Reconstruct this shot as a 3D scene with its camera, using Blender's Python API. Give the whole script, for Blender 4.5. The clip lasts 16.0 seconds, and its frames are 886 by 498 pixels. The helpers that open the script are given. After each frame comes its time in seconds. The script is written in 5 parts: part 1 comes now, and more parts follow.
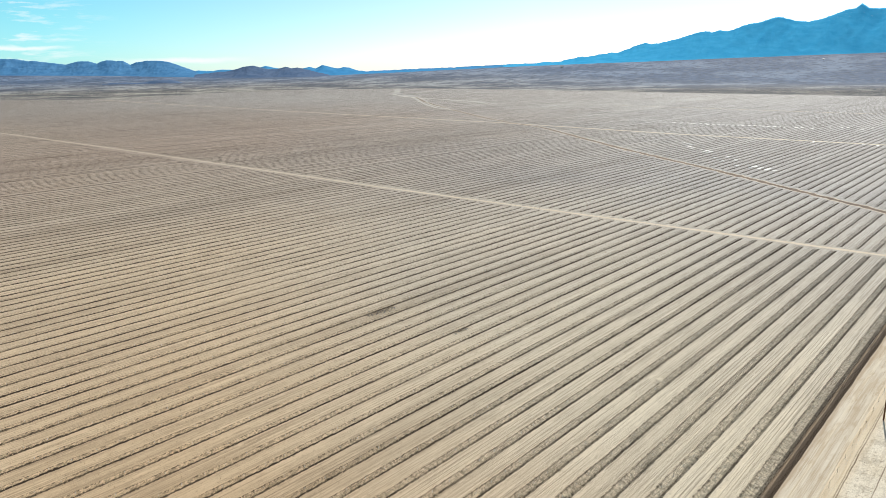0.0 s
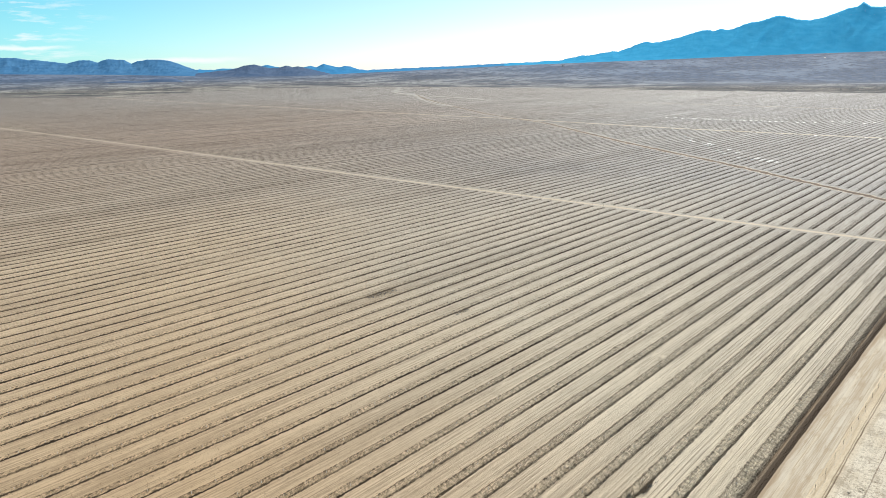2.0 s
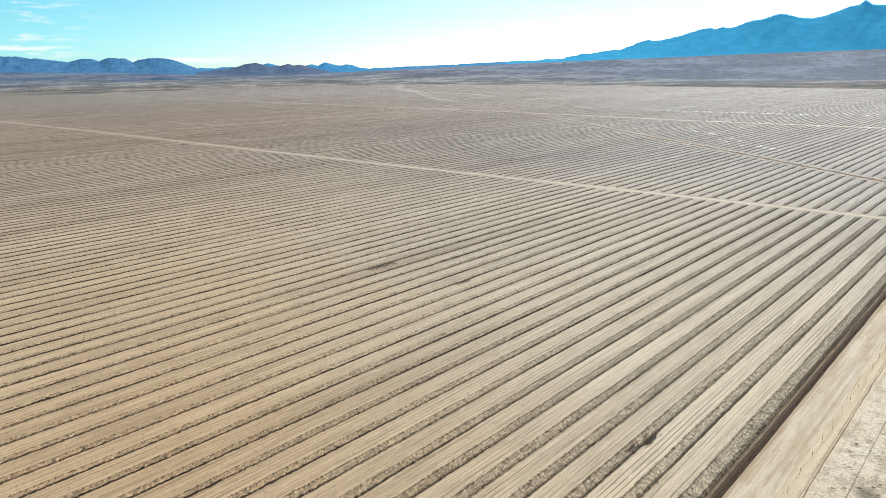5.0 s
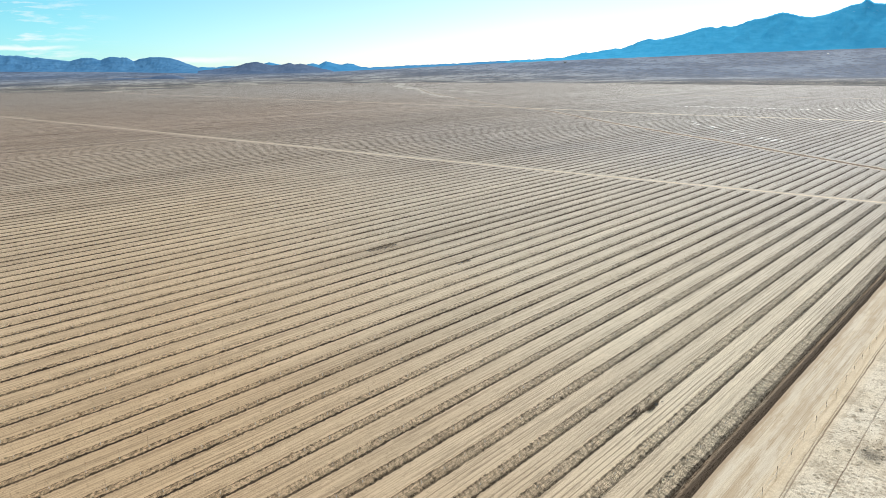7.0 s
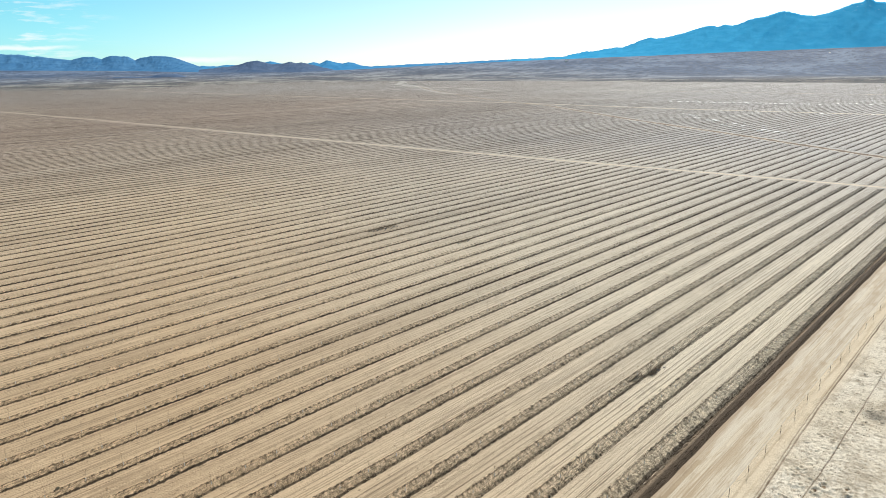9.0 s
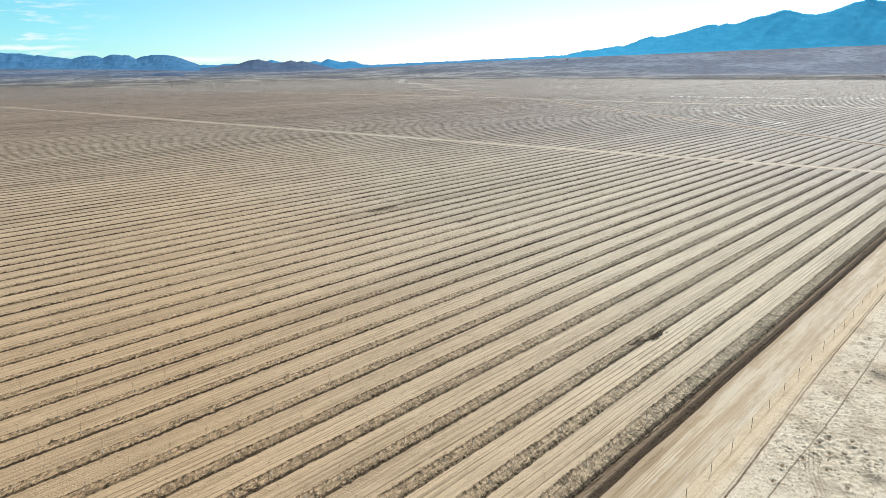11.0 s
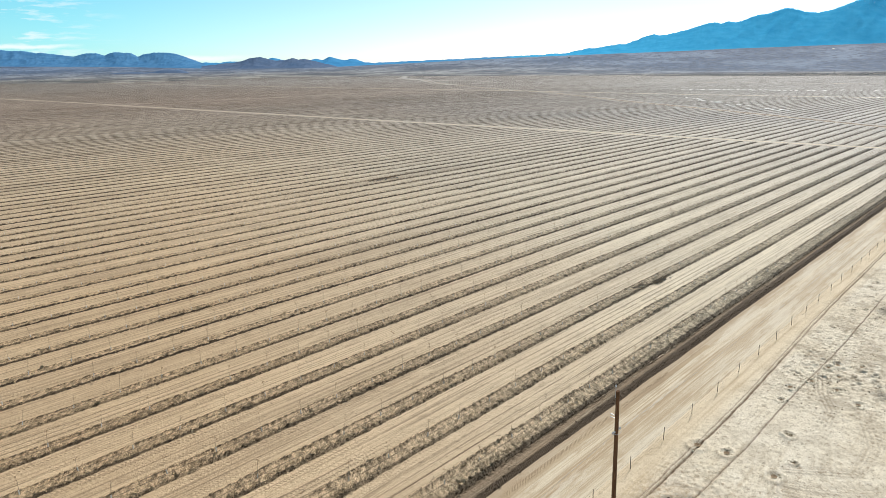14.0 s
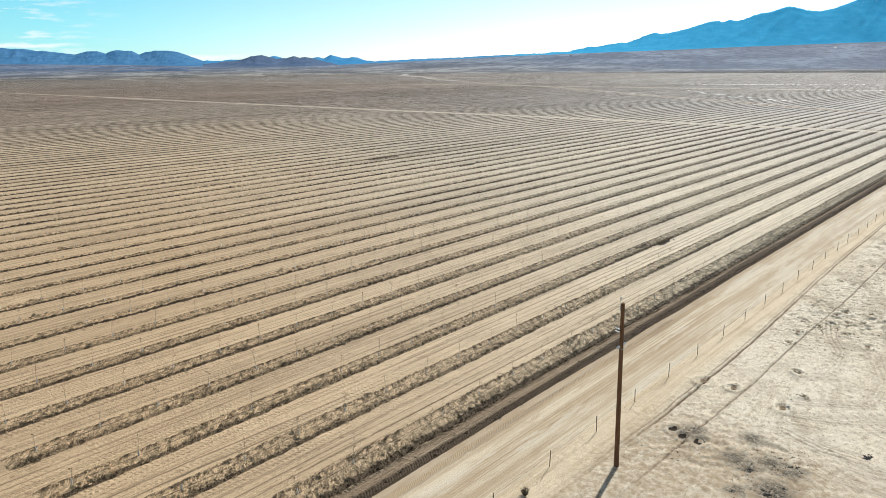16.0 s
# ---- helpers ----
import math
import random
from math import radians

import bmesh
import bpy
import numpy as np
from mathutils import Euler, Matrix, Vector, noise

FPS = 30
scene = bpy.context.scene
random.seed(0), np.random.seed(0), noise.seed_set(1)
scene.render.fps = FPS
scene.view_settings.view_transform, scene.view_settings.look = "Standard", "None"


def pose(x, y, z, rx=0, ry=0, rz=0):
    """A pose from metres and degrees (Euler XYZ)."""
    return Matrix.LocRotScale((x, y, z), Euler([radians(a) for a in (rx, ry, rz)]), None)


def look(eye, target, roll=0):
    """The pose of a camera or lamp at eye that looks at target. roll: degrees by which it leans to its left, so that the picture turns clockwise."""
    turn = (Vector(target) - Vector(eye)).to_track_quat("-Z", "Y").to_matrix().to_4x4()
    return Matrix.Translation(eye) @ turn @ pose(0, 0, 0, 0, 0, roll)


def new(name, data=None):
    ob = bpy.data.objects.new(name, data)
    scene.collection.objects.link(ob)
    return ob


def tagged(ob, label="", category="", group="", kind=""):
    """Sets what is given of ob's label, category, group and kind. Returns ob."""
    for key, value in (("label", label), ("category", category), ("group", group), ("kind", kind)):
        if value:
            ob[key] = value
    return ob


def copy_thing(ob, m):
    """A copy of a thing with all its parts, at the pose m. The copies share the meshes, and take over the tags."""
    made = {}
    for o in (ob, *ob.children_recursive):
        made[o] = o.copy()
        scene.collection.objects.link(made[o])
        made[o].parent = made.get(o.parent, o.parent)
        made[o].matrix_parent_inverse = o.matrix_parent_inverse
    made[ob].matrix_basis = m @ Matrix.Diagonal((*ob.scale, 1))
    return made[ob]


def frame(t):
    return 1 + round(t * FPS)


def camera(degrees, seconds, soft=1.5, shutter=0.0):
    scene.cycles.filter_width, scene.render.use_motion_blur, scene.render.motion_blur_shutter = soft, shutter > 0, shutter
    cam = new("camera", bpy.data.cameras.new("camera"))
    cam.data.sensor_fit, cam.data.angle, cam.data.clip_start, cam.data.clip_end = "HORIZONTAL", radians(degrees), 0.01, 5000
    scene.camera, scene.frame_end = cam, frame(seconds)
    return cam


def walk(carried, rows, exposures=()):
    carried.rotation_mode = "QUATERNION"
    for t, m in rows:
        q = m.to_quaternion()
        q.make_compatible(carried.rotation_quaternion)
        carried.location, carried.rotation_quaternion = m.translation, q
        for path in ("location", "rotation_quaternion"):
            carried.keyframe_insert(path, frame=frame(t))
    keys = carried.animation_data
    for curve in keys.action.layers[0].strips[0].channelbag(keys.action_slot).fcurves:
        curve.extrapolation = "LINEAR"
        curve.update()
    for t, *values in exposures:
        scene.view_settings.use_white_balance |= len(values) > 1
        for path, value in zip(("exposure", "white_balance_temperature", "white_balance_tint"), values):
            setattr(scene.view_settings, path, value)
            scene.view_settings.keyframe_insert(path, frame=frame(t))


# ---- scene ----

# World: X runs along the tree rows, Y across them, z = 0 is the field.
cam = camera(64.0, 16.0, 0.5)
ROWS = [  # seconds, x, y, z, heading from +X, degrees down, roll
    (0.0, -18.258, -32.113, 72.886, 41.031, 14.238, -0.706),
    (2.0, -18.185, -31.974, 67.121, 41.108, 14.257, -0.724),
    (4.0, -18.263, -32.053, 61.384, 41.188, 14.271, -0.746),
    (6.5, -18.490, -32.356, 54.217, 41.289, 14.288, -0.774),
    (9.0, -18.765, -32.760, 47.010, 41.391, 14.308, -0.791),
    (11.5, -18.984, -33.134, 39.718, 41.495, 14.339, -0.786),
    (13.5, -19.050, -33.321, 33.791, 41.579, 14.374, -0.759),
    (15.0, -19.002, -33.352, 29.277, 41.641, 14.410, -0.722),
    (16.0, -18.910, -33.305, 26.228, 41.683, 14.438, -0.688),
]
EXPOSURE = 0.13
walk(cam, [(t, pose(x, y, z, 90 - down, 0, heading - 90) @ pose(0, 0, 0, 0, 0, roll))
           for t, x, y, z, heading, down, roll in ROWS], [(0.0, EXPOSURE), (16.0, EXPOSURE)])

# ---- light ----
SUN_AZ, SUN_EL = 12.7, 33.0  # degrees from +X, degrees up
SKY_STRENGTH, SUN_STRENGTH = 0.10, 5.0
sun = new("sun", bpy.data.lights.new("sun", "SUN"))
sun.data.energy, sun.data.angle, sun.data.color = SUN_STRENGTH, radians(0.53), (1.0, 0.965, 0.90)
sun_way = Vector((math.cos(radians(SUN_EL)) * math.cos(radians(SUN_AZ)), math.cos(radians(SUN_EL)) * math.sin(radians(SUN_AZ)), math.sin(radians(SUN_EL))))
sun.matrix_world = look(sun_way * 500, (0, 0, 0))


class Nodes:
    """A small helper to wire shader nodes."""

    def __init__(self, tree):
        self.tree = tree

    def add(self, kind, values=None, **props):
        n = self.tree.nodes.new(kind)
        for key, value in props.items():
            setattr(n, key, value)
        for key, value in (values or {}).items():
            if isinstance(value, bpy.types.NodeSocket):
                self.tree.links.new(value, n.inputs[key])
            else:
                n.inputs[key].default_value = value
        return n

    def math(self, op, a, b=0.0, clamp=False):
        return self.add("ShaderNodeMath", {0: a, 1: b}, operation=op, use_clamp=clamp).outputs[0]

    def ramp(self, value, low, high, a=0.0, b=1.0):
        n = self.add("ShaderNodeMapRange", {"Value": value, "From Min": low, "From Max": high, "To Min": a, "To Max": b})
        return n.outputs[0]

    def mix(self, fac, a, b, blend="MIX"):
        n = self.add("ShaderNodeMix", data_type="RGBA", blend_type=blend)
        for i, value in ((0, fac), (6, a), (7, b)):
            if isinstance(value, bpy.types.NodeSocket):
                self.tree.links.new(value, n.inputs[i])
            else:
                n.inputs[i].default_value = (*value, 1.0) if isinstance(value, tuple) and len(value) == 3 else value
        return n.outputs[2]

    def noise(self, vector, scale, detail=4.0, rough=0.6):
        return self.add("ShaderNodeTexNoise", {"Vector": vector, "Scale": scale, "Detail": detail, "Roughness": rough}).outputs["Fac"]

    def turned(self, vector, degrees, along, across):
        """Coordinates stretched along a heading."""
        c, w = math.cos(radians(degrees)), math.sin(radians(degrees))
        u = self.add("ShaderNodeVectorMath", {0: vector, 1: (c, w, 0.0)}, operation="DOT_PRODUCT").outputs["Value"]
        v = self.add("ShaderNodeVectorMath", {0: vector, 1: (-w, c, 0.0)}, operation="DOT_PRODUCT").outputs["Value"]
        w = self.add("ShaderNodeSeparateXYZ", {0: vector}).outputs["Z"]
        return self.add("ShaderNodeCombineXYZ", {0: self.math("MULTIPLY", u, along), 1: self.math("MULTIPLY", v, across), 2: self.math("MULTIPLY", w, across)}).outputs[0]

    def scaled(self, vector, sx, sy, sz, rz=0.0):
        return self.add("ShaderNodeMapping", {"Vector": vector, "Scale": (sx, sy, sz), "Rotation": (0, 0, rz)}).outputs[0]


def make_world():
    w = bpy.data.worlds.new("sky")
    scene.world = w
    w.use_nodes = True
    k = Nodes(w.node_tree)
    w.node_tree.nodes.clear()
    sky = k.add("ShaderNodeTexSky", sky_type="NISHITA", sun_disc=False, sun_elevation=radians(SUN_EL),
                sun_rotation=radians(90 - SUN_AZ), altitude=1300.0, air_density=1.0, dust_density=0.6, ozone_density=2.0)
    way = k.add("ShaderNodeTexCoord").outputs["Generated"]
    # the clear side of the sky is deep cyan, the side below the sun is pale
    dot = k.add("ShaderNodeVectorMath", {0: way, 1: (math.cos(radians(SUN_AZ)), math.sin(radians(SUN_AZ)), 0.0)}, operation="DOT_PRODUCT").outputs["Value"]
    pale = k.ramp(dot, 0.55, 0.93)
    col = k.mix(pale, (0.565, 1.12, 1.20), (1.04, 1.08, 1.045))
    up = k.add("ShaderNodeSeparateXYZ", {0: way}).outputs["Z"]
    col = k.mix(k.ramp(up, 0.10, 0.55), col, (0.58, 0.50, 0.40))
    col = k.mix(1.0, sky.outputs[0], col, "MULTIPLY")
    col = k.mix(k.ramp(up, 0.07, 0.0), col, k.mix(1.0, col, (1.06, 0.97, 1.16), "MULTIPLY"))
    # thin streaks of cloud on the clear side
    far = k.scaled(way, 16.0, 16.0, 110.0)
    wisps = k.ramp(k.noise(far, 1.0, 6.0, 0.62), 0.51, 0.63)
    side = k.ramp(dot, 0.62, 0.50)
    col = k.mix(k.math("MULTIPLY", k.math("MULTIPLY", wisps, side), 0.85), col, (9.0, 9.5, 9.6))
    level = k.math("ADD", up, k.math("MULTIPLY", k.math("SUBTRACT", k.noise(k.scaled(way, 22.0, 22.0, 60.0), 1.0, 4.0, 0.6), 0.5), 0.010))
    bank = k.math("MULTIPLY", k.ramp(k.math("ABSOLUTE", k.math("SUBTRACT", level, 0.0305)), 0.0032, 0.0008), k.ramp(dot, 0.58, 0.545))
    haze = k.math("MULTIPLY", k.ramp(k.math("ABSOLUTE", k.math("SUBTRACT", level, 0.0145)), 0.005, 0.001), k.math("MULTIPLY", k.ramp(dot, 0.60, 0.65), k.ramp(dot, 0.74, 0.69)))
    col = k.mix(k.math("MULTIPLY", k.math("MAXIMUM", bank, haze), 0.75), col, (9.4, 9.7, 9.6))
    back = k.add("ShaderNodeBackground", {"Color": col, "Strength": SKY_STRENGTH})
    k.add("ShaderNodeOutputWorld", {"Surface": back.outputs[0]})


make_world()


# ---- materials ----
def material(name, rough=0.95):
    m = bpy.data.materials.new(name)
    m.use_nodes = True
    k = Nodes(m.node_tree)
    bsdf = m.node_tree.nodes["Principled BSDF"]
    bsdf.inputs["Roughness"].default_value = rough
    bsdf.inputs["Specular IOR Level"].default_value = 0.15
    place = k.add("ShaderNodeNewGeometry").outputs["Position"]
    return m, k, bsdf, place


def wire(k, bsdf, colour, bump=None, strength=0.5, distance=0.1):
    k.tree.links.new(colour, bsdf.inputs["Base Color"])
    if bump is not None:
        n = k.add("ShaderNodeBump", {"Height": bump, "Strength": strength, "Distance": distance})
        k.tree.links.new(n.outputs[0], bsdf.inputs["Normal"])


def bed_colour(k, p):
    """The dry colour of the soil: greyer far along the rows, with glare and haze of low view angles painted in, warmer
    near the origin, darker and redder on the far side.
    """
    xyz = k.add("ShaderNodeSeparateXYZ", {0: p})
    x, y = xyz.outputs["X"], xyz.outputs["Y"]
    broad = k.noise(p, 0.006, 4, 0.6)
    reach = k.add("ShaderNodeVectorMath", {0: p}, operation="LENGTH").outputs["Value"]
    slope = k.math("SUBTRACT", x, k.math("MULTIPLY", y, 0.62))
    slope = k.math("ADD", slope, k.math("MULTIPLY", k.math("SUBTRACT", broad, 0.5), 90.0))
    warm_zone = k.math("MULTIPLY", k.ramp(slope, 78.0, -12.0), k.ramp(k.math("ADD", reach, k.math("MULTIPLY", broad, 120.0)), 420.0, 130.0))
    # greyer along the rows: low-angle glare and haze put into the colour
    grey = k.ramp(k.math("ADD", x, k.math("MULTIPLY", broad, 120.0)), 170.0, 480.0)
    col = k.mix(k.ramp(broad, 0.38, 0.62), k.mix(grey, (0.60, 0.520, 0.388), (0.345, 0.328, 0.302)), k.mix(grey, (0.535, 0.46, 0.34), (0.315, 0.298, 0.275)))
    inner = k.math("SUBTRACT", k.math("SUBTRACT", y, k.math("MULTIPLY", x, 0.45)), k.math("MULTIPLY", broad, 300.0))
    col = k.mix(k.math("MULTIPLY", k.ramp(inner, -180.0, 330.0, 0.0, 0.9), k.ramp(y, 650.0, 1500.0, 1.0, 0.35)), col, (0.36, 0.278, 0.217))
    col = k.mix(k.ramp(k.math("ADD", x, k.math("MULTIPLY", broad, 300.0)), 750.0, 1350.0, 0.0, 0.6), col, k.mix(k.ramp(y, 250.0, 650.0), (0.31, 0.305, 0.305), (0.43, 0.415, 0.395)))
    col = k.mix(warm_zone, col, (0.555, 0.403, 0.246))
    streak = k.noise(k.scaled(p, 0.0022, 0.024, 0.0), 1.0, 4, 0.6)
    col = k.mix(k.ramp(streak, 0.53, 0.62, 0.0, 0.45), col, k.mix(1.0, col, (0.68, 0.66, 0.64), "MULTIPLY"))
    col = k.mix(k.ramp(streak, 0.46, 0.38, 0.0, 0.5), col, k.mix(1.0, col, (1.22, 1.22, 1.20), "MULTIPLY"))
    return col, warm_zone, grey, broad, x, y


def field_material():
    """Graded beds between the rows, with wheel marks along them and broad changes of tone."""
    m, k, bsdf, p = material("graded_soil", 0.8)
    bsdf.inputs["Specular IOR Level"].default_value = 0.22
    col, warm_zone, grey, broad, x, y = bed_colour(k, p)
    patch = k.noise(k.scaled(p, 0.03, 0.12, 0.1), 1.0, 5, 0.65)
    lines = k.noise(k.scaled(p, 0.024, 2.2, 1.0), 1.0, 4, 0.62)
    thin = k.noise(k.scaled(p, 0.05, 6.5, 1.0), 1.0, 3, 0.55)
    fine = k.noise(p, 3.0, 6, 0.7)
    specks = k.noise(p, 1.3, 5, 0.75)
    # place across the bed, 0 at one row and 1 at the next
    bed = k.math("FRACT", k.math("DIVIDE", k.math("ADD", y, k.math("MULTIPLY", k.math("SUBTRACT", k.noise(k.scaled(p, 0.02, 0.05, 0.0), 1.0, 2), 0.5), 0.9)), 6.096))
    worn = k.noise(k.scaled(p, 0.015, 0.17, 0.0), 1.0, 3, 0.6)
    bars = k.ramp(k.math("SINE", k.math("ADD", k.math("MULTIPLY", x, 17.0), k.math("MULTIPLY", y, 4.0))), 0.0, 0.3)
    tread = None
    for centre in (0.27, 0.36, 0.66, 0.75):
        band = k.ramp(k.math("ABSOLUTE", k.math("SUBTRACT", bed, centre)), 0.024, 0.016)
        tread = band if tread is None else k.math("MAXIMUM", tread, band)
    tread = k.math("MULTIPLY", k.math("MULTIPLY", tread, bars), k.ramp(worn, 0.46, 0.58))
    rut = None
    for centre in (0.45, 0.585, 0.31):
        band = k.ramp(k.math("ABSOLUTE", k.math("SUBTRACT", bed, centre)), 0.016, 0.007)
        rut = band if rut is None else k.math("MAXIMUM", rut, band)
    rut = k.math("MULTIPLY", rut, k.ramp(worn, 0.56, 0.42))
    # towards the headland the soil is darker in blots
    head = k.ramp(k.math("ADD", x, k.math("MULTIPLY", k.math("SUBTRACT", patch, 0.5), 90.0)), 14.0, -30.0, 0.0, 0.5)
    col = k.mix(head, col, (0.37, 0.265, 0.165))
    pale = k.mix(1.0, col, (1.16, 1.18, 1.20), "MULTIPLY")
    dark = k.mix(1.0, col, (0.56, 0.54, 0.52), "MULTIPLY")
    ink = k.mix(1.0, col, (0.36, 0.34, 0.32), "MULTIPLY")
    col = k.mix(k.ramp(patch, 0.45, 0.75, 0.0, 0.8), col, pale)
    # beds differ from one another, and along their length
    own = k.add("ShaderNodeTexWhiteNoise", {"W": k.math("FLOOR", k.math("DIVIDE", y, 6.096))}, noise_dimensions="1D").outputs["Value"]
    own = k.math("ADD", own, k.math("MULTIPLY", k.math("SUBTRACT", worn, 0.5), 3.0))
    col = k.mix(k.ramp(own, 0.50, 1.2, 0.0, 0.32), col, dark)
    col = k.mix(k.ramp(own, 0.35, -0.2, 0.0, 0.6), col, pale)
    col = k.mix(k.ramp(lines, 0.565, 0.585, 0.0, 0.62), col, dark)
    col = k.mix(k.ramp(lines, 0.43, 0.39, 0.0, 0.8), col, pale)
    col = k.mix(k.ramp(thin, 0.585, 0.61, 0.0, 0.62), col, ink)
    col = k.mix(k.math("MULTIPLY", tread, 0.42), col, ink)
    col = k.mix(k.math("MULTIPLY", rut, 0.8), col, ink)
    col = k.mix(k.ramp(fine, 0.56, 0.63, 0.0, 0.34), col, dark)
    col = k.mix(k.ramp(fine, 0.44, 0.38, 0.0, 0.4), col, pale)
    col = k.mix(k.ramp(specks, 0.615, 0.635, 0.0, 0.7), col, ink)
    # scuffs and dried-out blots lie across the marks
    scuff = k.noise(k.scaled(p, 0.22, 0.75, 0.5), 1.0, 6, 0.72)
    col = k.mix(k.ramp(scuff, 0.575, 0.64, 0.0, 0.42), col, dark)
    col = k.mix(k.ramp(scuff, 0.42, 0.36, 0.0, 0.7), col, pale)
    high = k.math("SUBTRACT", k.math("ADD", fine, k.math("MULTIPLY", lines, 0.35)), k.math("MULTIPLY", k.math("MAXIMUM", tread, rut), 0.5))
    wire(k, bsdf, col, high, 1.0, 0.12)
    return m


def clod_material():
    """Loose, turned soil of the rows: dry crumbs, with the shade of gaps and of the furrows along both edges painted
    dark.
    """
    m, k, bsdf, p = material("turned_soil")
    base, warm_zone, grey, broad, x, y = bed_colour(k, p)
    big = k.noise(k.scaled(p, 0.10, 0.3, 0.3), 1.0, 4, 0.6)
    clods = k.noise(p, 6.5, 7, 0.8)
    lumps = k.noise(k.scaled(p, 1.0, 1.4, 1.0), 1.3, 4, 0.62)
    slabs = k.noise(k.turned(p, 52.0, 1.1, 2.5), 1.0, 5, 0.68)
    crumbs = k.noise(k.turned(p, 20.0, 7.0, 10.0), 1.0, 3, 0.7)
    # place across the row, kept on the ridges as an attribute
    v = k.add("ShaderNodeAttribute", attribute_name="across").outputs["Fac"]
    v = k.math("ADD", v, k.math("MULTIPLY", k.math("SUBTRACT", k.math("ADD", lumps, k.math("MULTIPLY", clods, 1.4)), 1.2), 0.28))
    rim = k.ramp(k.math("ABSOLUTE", k.math("ADD", v, 0.12)), 0.40, 0.85, 0.5, 1.0)
    base = k.mix(1.0, base, (1.11, 1.11, 1.115), "MULTIPLY")
    pale = k.mix(1.0, base, (1.32, 1.33, 1.34), "MULTIPLY")
    dull = k.mix(1.0, base, (0.82, 0.80, 0.79), "MULTIPLY")
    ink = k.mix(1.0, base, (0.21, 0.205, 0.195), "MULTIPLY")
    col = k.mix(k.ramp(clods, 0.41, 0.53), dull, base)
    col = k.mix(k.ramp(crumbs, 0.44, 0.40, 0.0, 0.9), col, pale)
    # shade between crumbs and slabs, painted as dark blots
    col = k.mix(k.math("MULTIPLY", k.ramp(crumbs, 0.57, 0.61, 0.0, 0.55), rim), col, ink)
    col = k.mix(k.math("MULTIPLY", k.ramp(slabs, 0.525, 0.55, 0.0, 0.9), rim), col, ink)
    col = k.mix(k.ramp(slabs, 0.46, 0.42, 0.0, 0.85), col, pale)
    col = k.mix(k.ramp(big, 0.57, 0.72, 0.0, 0.4), col, dull)
    inner = k.math("SUBTRACT", y, k.math("MULTIPLY", x, 0.45))
    # zones where the painted edge shade spreads wider over the ridge
    shade_spread = k.math("MULTIPLY", k.ramp(inner, 65.0, 230.0), k.ramp(y, 300.0, 620.0, 1.0, 0.15))
    beyond = k.math("MULTIPLY", k.ramp(x, 50.0, 310.0, 0.0, 0.9), k.ramp(y, 420.0, 150.0))
    shade_spread = k.math("MAXIMUM", shade_spread, beyond)
    # the painted shade is stronger along some stretches of every row
    own = k.noise(k.scaled(p, 0.022, 0.33, 0.0), 1.0, 3, 0.6)
    own = k.ramp(own, 0.36, 0.56, 0.55, 1.0)
    # shaded furrow walls, painted as dark lines along both edges
    near = k.ramp(k.math("SUBTRACT", k.math("ABSOLUTE", k.math("ADD", v, 1.04)), k.math("MULTIPLY", shade_spread, 0.5)), 0.24, 0.13)
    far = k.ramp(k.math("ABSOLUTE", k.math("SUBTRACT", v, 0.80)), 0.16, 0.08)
    furrow_shade = k.math("MAXIMUM", k.math("MULTIPLY", near, k.math("MAXIMUM", own, k.math("MULTIPLY", shade_spread, 0.9))), k.math("MULTIPLY", far, k.math("MULTIPLY", own, 0.75)))
    furrow_shade = k.math("MAXIMUM", furrow_shade, k.math("MULTIPLY", shade_spread, 0.28))
    furrow_shade = k.math("MULTIPLY", furrow_shade, k.ramp(y, 22.0, 50.0, 0.82, 1.0))
    col = k.mix(furrow_shade, col, (0.062, 0.044, 0.030))
    high = k.math("SUBTRACT", k.math("ADD", clods, crumbs), slabs)
    wire(k, bsdf, col, high, 1.0, 0.2)
    return m


def soil_material(name, main, light, dark, streak=(0.03, 1.6), bump=0.5, inner=None):
    m, k, bsdf, p = material(name)
    broad = k.noise(p, 0.05, 4, 0.6)
    lines = k.noise(k.scaled(p, streak[0], streak[1], 1.0), 1.0, 5, 0.65)
    fine = k.noise(p, 2.5, 7, 0.72)
    col = k.mix(k.ramp(broad, 0.35, 0.65), main, light)
    col = k.mix(k.ramp(lines, 0.5, 0.72, 0.0, 0.7), col, dark)
    col = k.mix(k.ramp(lines, 0.48, 0.3, 0.0, 0.6), col, light)
    col = k.mix(k.ramp(fine, 0.56, 0.76, 0.0, 0.6), col, dark)
    if inner:
        y = k.add("ShaderNodeSeparateXYZ", {0: p}).outputs["Y"]
        col = k.mix(k.ramp(y, 100.0, 600.0, 0.0, 0.6), col, inner)
    wire(k, bsdf, col, fine, bump, 0.1)
    return m


